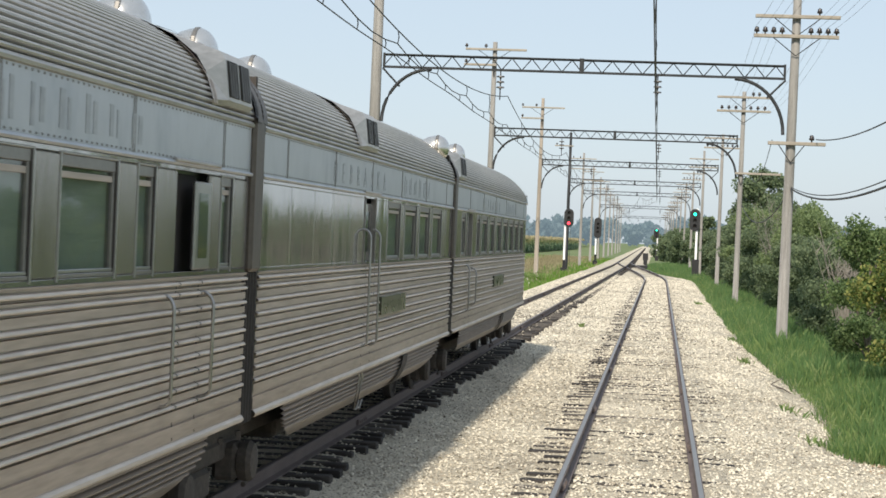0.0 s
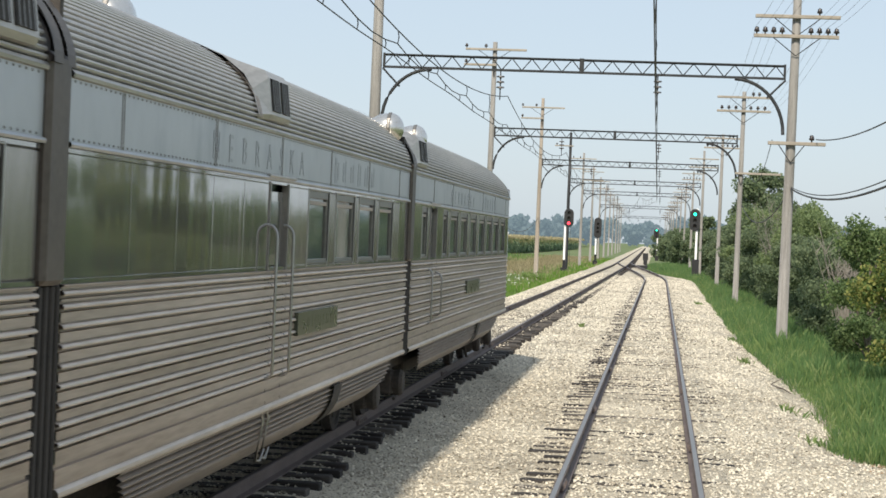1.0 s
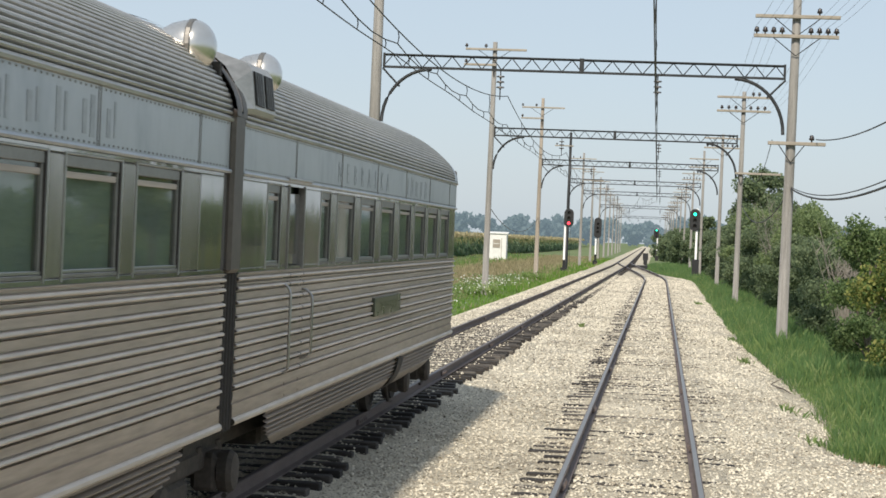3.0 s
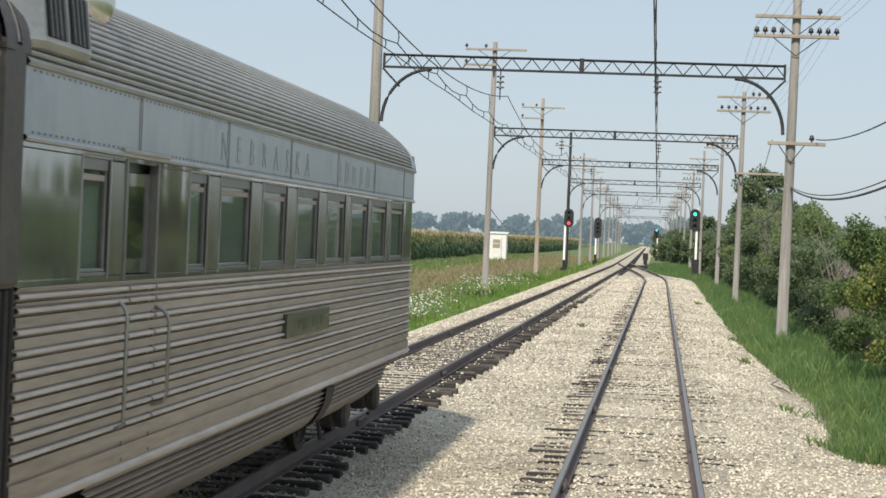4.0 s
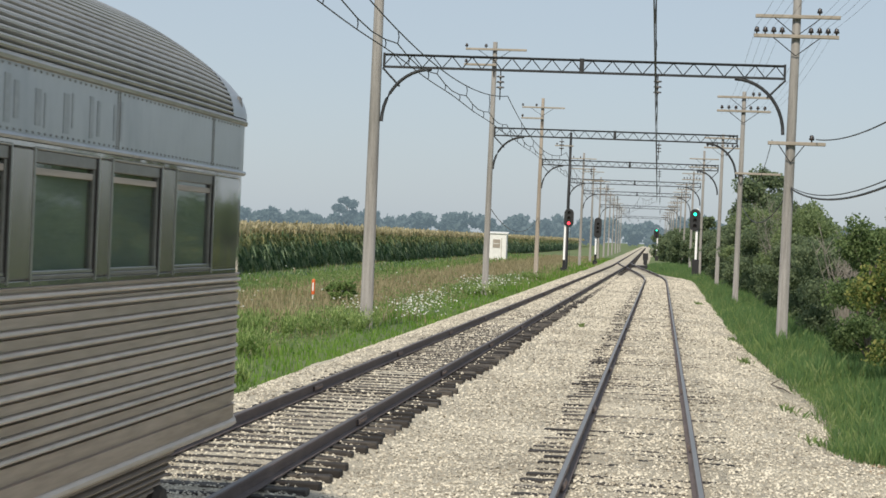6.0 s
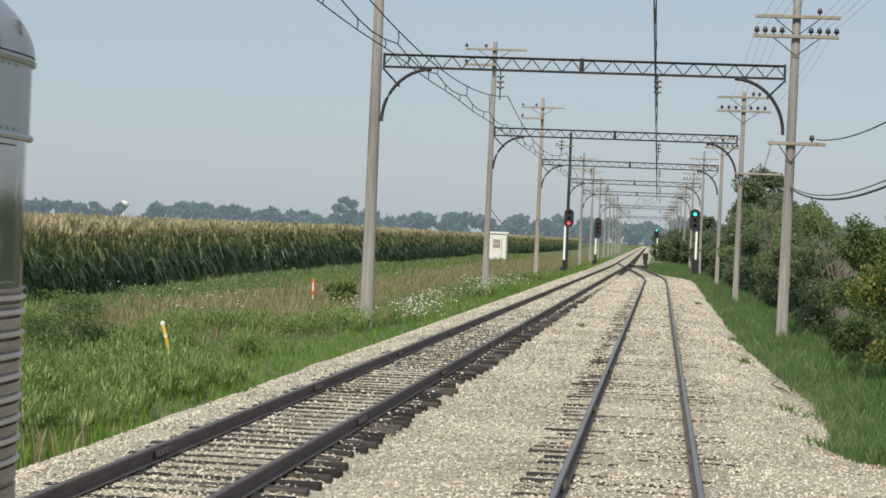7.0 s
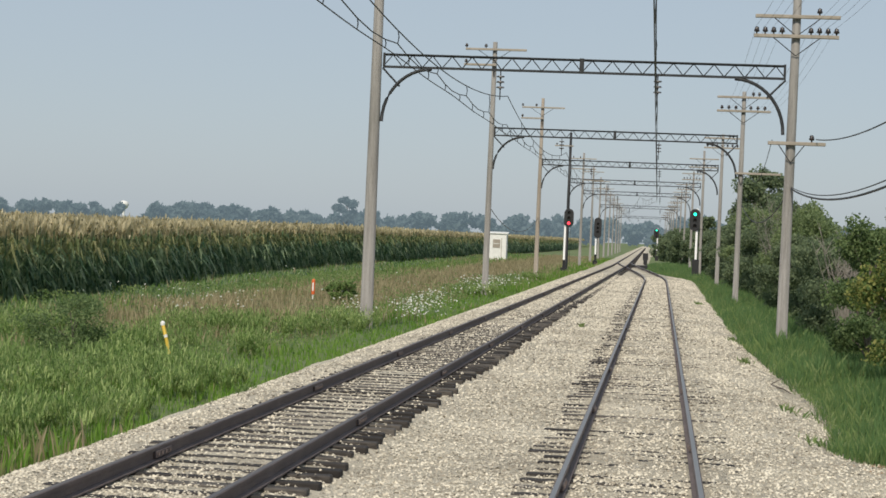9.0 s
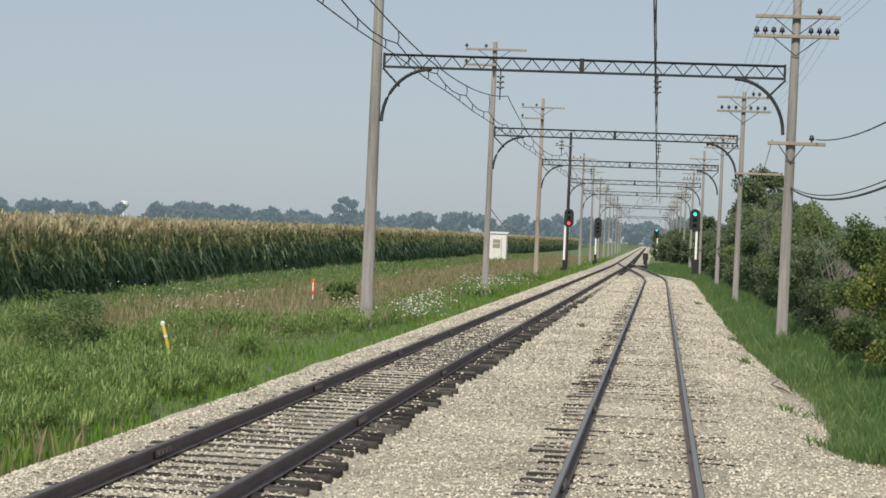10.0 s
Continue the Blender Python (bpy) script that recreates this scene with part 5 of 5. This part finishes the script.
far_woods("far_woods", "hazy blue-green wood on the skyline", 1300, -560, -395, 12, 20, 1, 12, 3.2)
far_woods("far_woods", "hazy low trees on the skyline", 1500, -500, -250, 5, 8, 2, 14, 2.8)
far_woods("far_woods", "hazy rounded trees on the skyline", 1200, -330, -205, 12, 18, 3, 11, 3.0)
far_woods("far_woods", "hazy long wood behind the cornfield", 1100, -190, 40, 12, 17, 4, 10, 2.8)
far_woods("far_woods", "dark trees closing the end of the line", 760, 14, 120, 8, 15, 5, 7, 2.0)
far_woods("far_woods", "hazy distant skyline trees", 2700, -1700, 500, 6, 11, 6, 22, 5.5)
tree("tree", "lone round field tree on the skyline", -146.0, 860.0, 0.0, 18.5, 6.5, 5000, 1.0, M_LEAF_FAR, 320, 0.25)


# ---- small things along the line ----
def signal(x, y, base, mast_top, head_z, light, lit_up, label, tall=1.9, boxed=False, head_dx=-0.2):
    s = thing("railway_signal", label, "railway signal", "signals", at=(x, y, base))
    part("mast", Build().tube([(0, 0, 1.2), (0, 0, mast_top - base)], 0.10, 12), M_WHITE, s, "white painted mast", True)
    part("base", Build().box((-0.3, -0.3, -0.2), (0.3, 0.3, 1.9 if boxed else 0.5), 0.03).tube([(0, 0, 0.4), (0, 0, 1.25)], 0.115, 12), M_BLACK, s, "black base case")
    hz = head_z - base
    prof = [(-0.46, -tall / 2 + 0.46), (-0.46, tall / 2 - 0.46)] + [(-0.46 * math.cos(a), tall / 2 - 0.46 + 0.46 * math.sin(a)) for a in np.linspace(0.2, 2.94, 10)] + [(0.46, tall / 2 - 0.46), (0.46, -tall / 2 + 0.46)] + [(0.46 * math.cos(a), -tall / 2 + 0.46 - 0.46 * math.sin(a)) for a in np.linspace(0.2, 2.94, 10)]
    k = len(prof)
    vs = [(head_dx + px, -0.20, hz + pz) for px, pz in prof] + [(head_dx + px, -0.16, hz + pz) for px, pz in prof]
    board = part("backboard", Build().add(vs, [tuple(range(k)), tuple(range(k, 2 * k))] + [(i, (i + 1) % k, k + (i + 1) % k, k + i) for i in range(k)]), M_BLACK, s, "rounded black backboard")
    for n, dz in enumerate((0.5, 0.0, -0.5)):
        hood = Build()
        ring = [(head_dx + 0.16 * math.cos(a), -0.205, hz + dz + 0.16 * math.sin(a)) for a in np.linspace(-0.3, math.pi + 0.3, 12)]
        hood.add(ring + [(px, -0.50, pz) for px, _, pz in ring], [(i, i + 1, 13 + i, 12 + i) for i in range(11)])
        part("hood", hood, M_BLACK, board)
        on = n == lit_up
        part("lens", Build().lathe([(0.13, -0.215), (0.12, -0.235), (0.06, -0.25), (0.01, -0.255)], (head_dx, 0, hz + dz), 14, "y"), light if on else M_PORCELAIN, board, "lit lens" if on else "dark lens")
    part("ladder", Build().tube([(0.14, 0.3, 0.3), (0.14, 0.3, hz)], 0.018, 5).tube([(0.5, 0.3, 0.3), (0.5, 0.3, hz)], 0.018, 5).box((0.14, 0.28, hz - 0.8), (0.5, 0.32, hz - 0.76)), M_IRON, s, "thin iron ladder")
    return s


signal(3.1, 165.0, -0.6, 5.75, 4.75, M_GREEN_LIGHT, 0, "tall railway signal showing green beside the side track", 1.95, True)
signal(-9.1, 178.0, -0.6, 5.2, 4.65, M_RED_LIGHT, 2, "railway signal showing red on the verge", 1.75, False, 0.33)
signal(-8.1, 235.0, -0.4, 5.2, 4.2, M_PORCELAIN, 0, "dark railway signal seen beyond the first", 2.6, False, 0.2)
signal(-0.6, 330.0, -0.6, 5.2, 4.3, M_GREEN_LIGHT, 0, "distant railway signal showing green", 1.6, True)


def make_shed():
    s = thing("relay_shed", "small white wooden equipment shed in the weeds", "shed", at=(-20.1, 230.0, -0.5))
    part("wall", Build().box((-1.25, -1.0, 0.0), (1.25, 1.0, 3.45), 0.03), M_WHITE, s, "white painted walls")
    part("roof", Build().add([(-1.4, -1.15, 3.45), (1.4, -1.15, 3.45), (1.4, 1.15, 3.6), (-1.4, 1.15, 3.6), (-1.4, -1.15, 3.55), (1.4, -1.15, 3.55), (1.4, 1.15, 3.7), (-1.4, 1.15, 3.7)],
                             [(0, 1, 2, 3), (4, 7, 6, 5), (0, 4, 5, 1), (1, 5, 6, 2), (2, 6, 7, 3), (3, 7, 4, 0)]), M_WHITE, s, "flat pale roof")
    w = part("window", Build().box((-0.42, -1.05, 1.7), (0.48, -1.002, 2.75), 0.02), M_ARM, s, "grey shuttered window")
    part("shutter_bar", Build().box((-0.34, -1.07, 2.2), (0.4, -1.052, 2.26)), M_WHITE, w)
    part("door_trim", Build().box((0.62, -1.03, 0.4), (0.68, -1.002, 2.9)), M_ARM, s)


def make_markers():
    m = thing("orange_marker", "orange plastic cable marker post in the dry grass", "marker post", at=(-14.56, 78.0, -0.38))
    part("post", Build().tube([(0, 0, 0), (0, 0, 0.22)], 0.035, 10), M_WHITE, m)
    part("sleeve", Build().tube([(0, 0, 0.20), (0.004, 0, 0.5), (0.006, 0, 0.80)], 0.075, 12).lathe([(0.075, 0.80), (0.06, 0.84), (0.02, 0.86)], (0.006, 0, 0), 12), M_ORANGE, m, "orange sleeve")
    part("band", Build().box((-0.03, -0.082, 0.35), (0.03, -0.076, 0.7)), M_WHITE, m, "pale sticker")
    y = thing("yellow_marker", "leaning yellow marker pipe with a white cap", "marker post", at=(-10.6, 40.0, -0.5))
    part("pipe", Build().tube([(0.03, 0, 0), (-0.07, 0, 0.45), (-0.185, 0, 0.86)], 0.04, 12), M_YELLOW, y, "yellow pipe", True)
    part("band", Build().tube([(-0.105, 0, 0.58), (-0.125, 0, 0.64)], 0.044, 12), M_WHITE, y)
    part("cap", Build().lathe([(0.045, 0.0), (0.055, 0.02), (0.05, 0.07), (0.02, 0.1)], (-0.19, 0, 0.84), 12), M_WHITE, y, "white domed cap", True)


def make_water_tower():
    t = thing("water_tower", "distant white water tower on the skyline", "water tower", at=(-736, 2500, 0))
    part("tank", Build().lathe([(1.5, 18.5), (5.0, 21.0), (7.0, 25.0), (6.6, 28.0), (4.5, 30.0), (0.8, 31.0)], (0, 0, 0), 20), M_WHITE, t, "rounded white tank", True)
    part("stem", Build().tube([(0, 0, 0), (0, 0, 19.0)], 1.6, 12), M_WHITE, t)


make_shed()
make_markers()
make_water_tower()
# switch stand and point motor at the junction
stand = thing("switch_stand", "dark switch stand beside the junction", "switch stand", at=(-1.9, 246.0, -0.3))
part("post", Build().box((-0.25, -0.25, -0.2), (0.25, 0.25, 0.7), 0.04), M_BLACK, stand)
part("target", Build().box((-0.35, -0.05, 0.6), (0.35, 0.05, 1.5), 0.03), M_BLACK, stand, "dark target plate")
motor = thing("point_machine", "low dark point machine between the tracks", "point machine", at=(-2.2, 205.0, -0.15))
part("case", Build().box((-0.9, -0.4, -0.1), (0.9, 0.4, 0.25), 0.05), M_BLACK, motor)
part("rod", Build().box((-2.0, -0.05, 0.0), (-0.9, 0.05, 0.08)), M_IRON, motor)


# ---- wires ----
def catenary(x_of, label, compound):
    """Messenger, and where compound an auxiliary wire looped below it, over a contact wire."""
    ys = [22.0] + [g[0] for g in GANTRIES[:7]]
    top, aux, low, drops = [(x_of(-15), -15, 6.9), (x_of(4), 4, 6.25)], [], [(x_of(-15), -15, 5.85), (x_of(4), 4, 5.85)], []
    for a, b in zip(ys, ys[1:]):
        bays = max(4, round((b - a) / 6.1))
        for k in range(bays * 4):
            t = k / (bays * 4)
            x, y = x_of(a + (b - a) * t), a + (b - a) * t
            zt, zl = 7.05 - 0.80 * 4 * t * (1 - t), 5.85 + 0.015 * math.sin(k)
            za = 6.09 - 0.13 * math.sin(math.pi * (k % 4) / 4) + 0.06 * (2 * t - 1) ** 2
            top.append((x, y, zt))
            low.append((x, y, zl))
            aux.append((x, y, za))
            if y < 200 and k:
                if k % 4 == 0:
                    drops.append([(x, y, za if compound else zl), (x + 0.02, y, (za + zt) / 2), (x, y, zt)])
                if compound and k % 4 in (1, 3):
                    drops.append([(x, y, zl), (x + 0.015, y, (za + zl) / 2), (x, y, za)])
    w = thing("catenary", label, "overhead wire", "wires over the tracks")
    part("messenger_wire", Build().tube(top, 0.013, 5, cap=False), M_WIRE, w)
    part("contact_wire", Build().tube(low, 0.011, 5, cap=False), M_WIRE, w)
    if compound:
        part("auxiliary_wire", Build().tube(aux, 0.012, 5, cap=False), M_WIRE, w)
    for q in drops:
        part("dropper", Build().tube(q, 0.010, 4), M_WIRE, w)
    return w


catenary(lambda y: -5.0 if y < 150 else left_centre(y) - 0.2, "sagging messenger, auxiliary and contact wires over the main track", True)
catenary(lambda y: -0.18 - 0.0018 * y if y < 150 else right_centre(y), "messenger and contact wire over the side track", False)


def hung(label, p, q, sag, r, n=24):
    pts = [Vector(p).lerp(Vector(q), k / n) - Vector((0, 0, sag * 4 * (k / n) * (1 - k / n))) for k in range(n + 1)]
    solid("line_wire", Build().tube(pts, r, 5), M_WIRE, label, "wire", "line wires")


hung("thick black cable sagging between poles", (3.95, 58.8, 4.45), (4.15, 21, 4.5), 0.72, 0.026)
hung("thick black cable sagging between poles", (3.95, 58.8, 4.5), (4.15, 21, 4.6), 0.68, 0.014)
hung("black wire sagging from a crossarm", (4.65, 58.7, 6.0), (4.7, 21, 6.0), 0.62, 0.018)
hung("thick black cable sagging between poles", (3.9, 58.9, 4.4), (4.0, 95.7, 4.7), 0.95, 0.02)
hung("black wire sagging into the bushes", (3.3, 58.7, 5.95), (4.4, 95.7, 6.2), 0.75, 0.012)
hung("slack cable between verge poles", (-8.9, 95.8, 4.2), (-9.0, 137.2, 4.1), 1.2, 0.02)
for k, dx in enumerate((-1.22, -0.96, -0.7, -0.44, 0.44, 0.7, 0.96, 1.22)):
    hung("thin line wire between crossarms", (3.88 + dx, 58.6, 9.45), (4.0 + dx, 21, 9.6), 0.5, 0.004)
    hung("thin line wire between crossarms", (3.88 + dx, 58.6, 9.45), (3.87 + dx * 0.9, 95.6, 9.3), 0.5, 0.004)
pole("utility_pole", "grey wooden pole beside the bushes with two crossarms", 4.1, 21.0, 12.6, [(9.6, -1.3, 1.3, ()), (6.0, -0.72, 1.05, ())], r=0.2)

# a dead branch washed up at the foot of the stone shoulder
log = thing("fallen_branch", "dark dead branch lying at the grass edge", "branch", at=(2.55, 40.5, -0.42))
part("stem", Build().tube([(-0.35, 0.5, 0.05), (-0.1, 0.1, 0.07), (0.15, -0.6, 0.05), (0.25, -1.3, 0.02)], 0.03, 7, 0.012), M_BARK, log)
part("side_twig", Build().tube([(-0.1, 0.1, 0.07), (0.1, 0.35, 0.16), (0.22, 0.5, 0.2)], 0.014, 5, 0.005), M_BARK, log)


# brown soil washed out over the stones at the foot of the shoulder
crumbs = Build()
soil = random.Random(77)
for k in range(420):
    x, y, r = soil.gauss(3.35, 0.28), soil.gauss(26.2, 0.8), soil.uniform(0.012, 0.03)
    z = max(bed(x, y), land(x, y)) + 0.012
    ring = [(x + r * math.cos(a), y + r * math.sin(a), z + soil.uniform(-0.006, 0.006)) for a in (0.3, 1.8, 3.2, 4.7)]
    crumbs.add(ring + [(x, y, z + r * 0.7)], [(0, 1, 4), (1, 2, 4), (2, 3, 4), (3, 0, 4)])
solid("soil_crumbs", crumbs, M_CRUMB, "brown soil crumbs washed over the pale stones", "soil", kind="stuff")


# ---- keyed movement ----
def motions():
    turn = -math.degrees(math.atan(LEFT_SLOPE))
    for car, mid in ((car_a, mid_a), (car_b, mid_b), (car_c, mid_c)):
        rows = []
        for k in range(6):
            y = END_START - SPEED * 2.0 * k - mid
            rows.append((2.0 * k, pose(LEFT_X + LEFT_SLOPE * y, y, LEFT_Z, 0, 0, turn)))
        walk(car, rows)
    spin = math.degrees(SPEED / 0.457)
    for wheels, y in WHEELS:
        walk(wheels, [(k * 0.1, pose(0, y, 0.457, k * 0.1 * spin)) for k in range(101)])


motions()
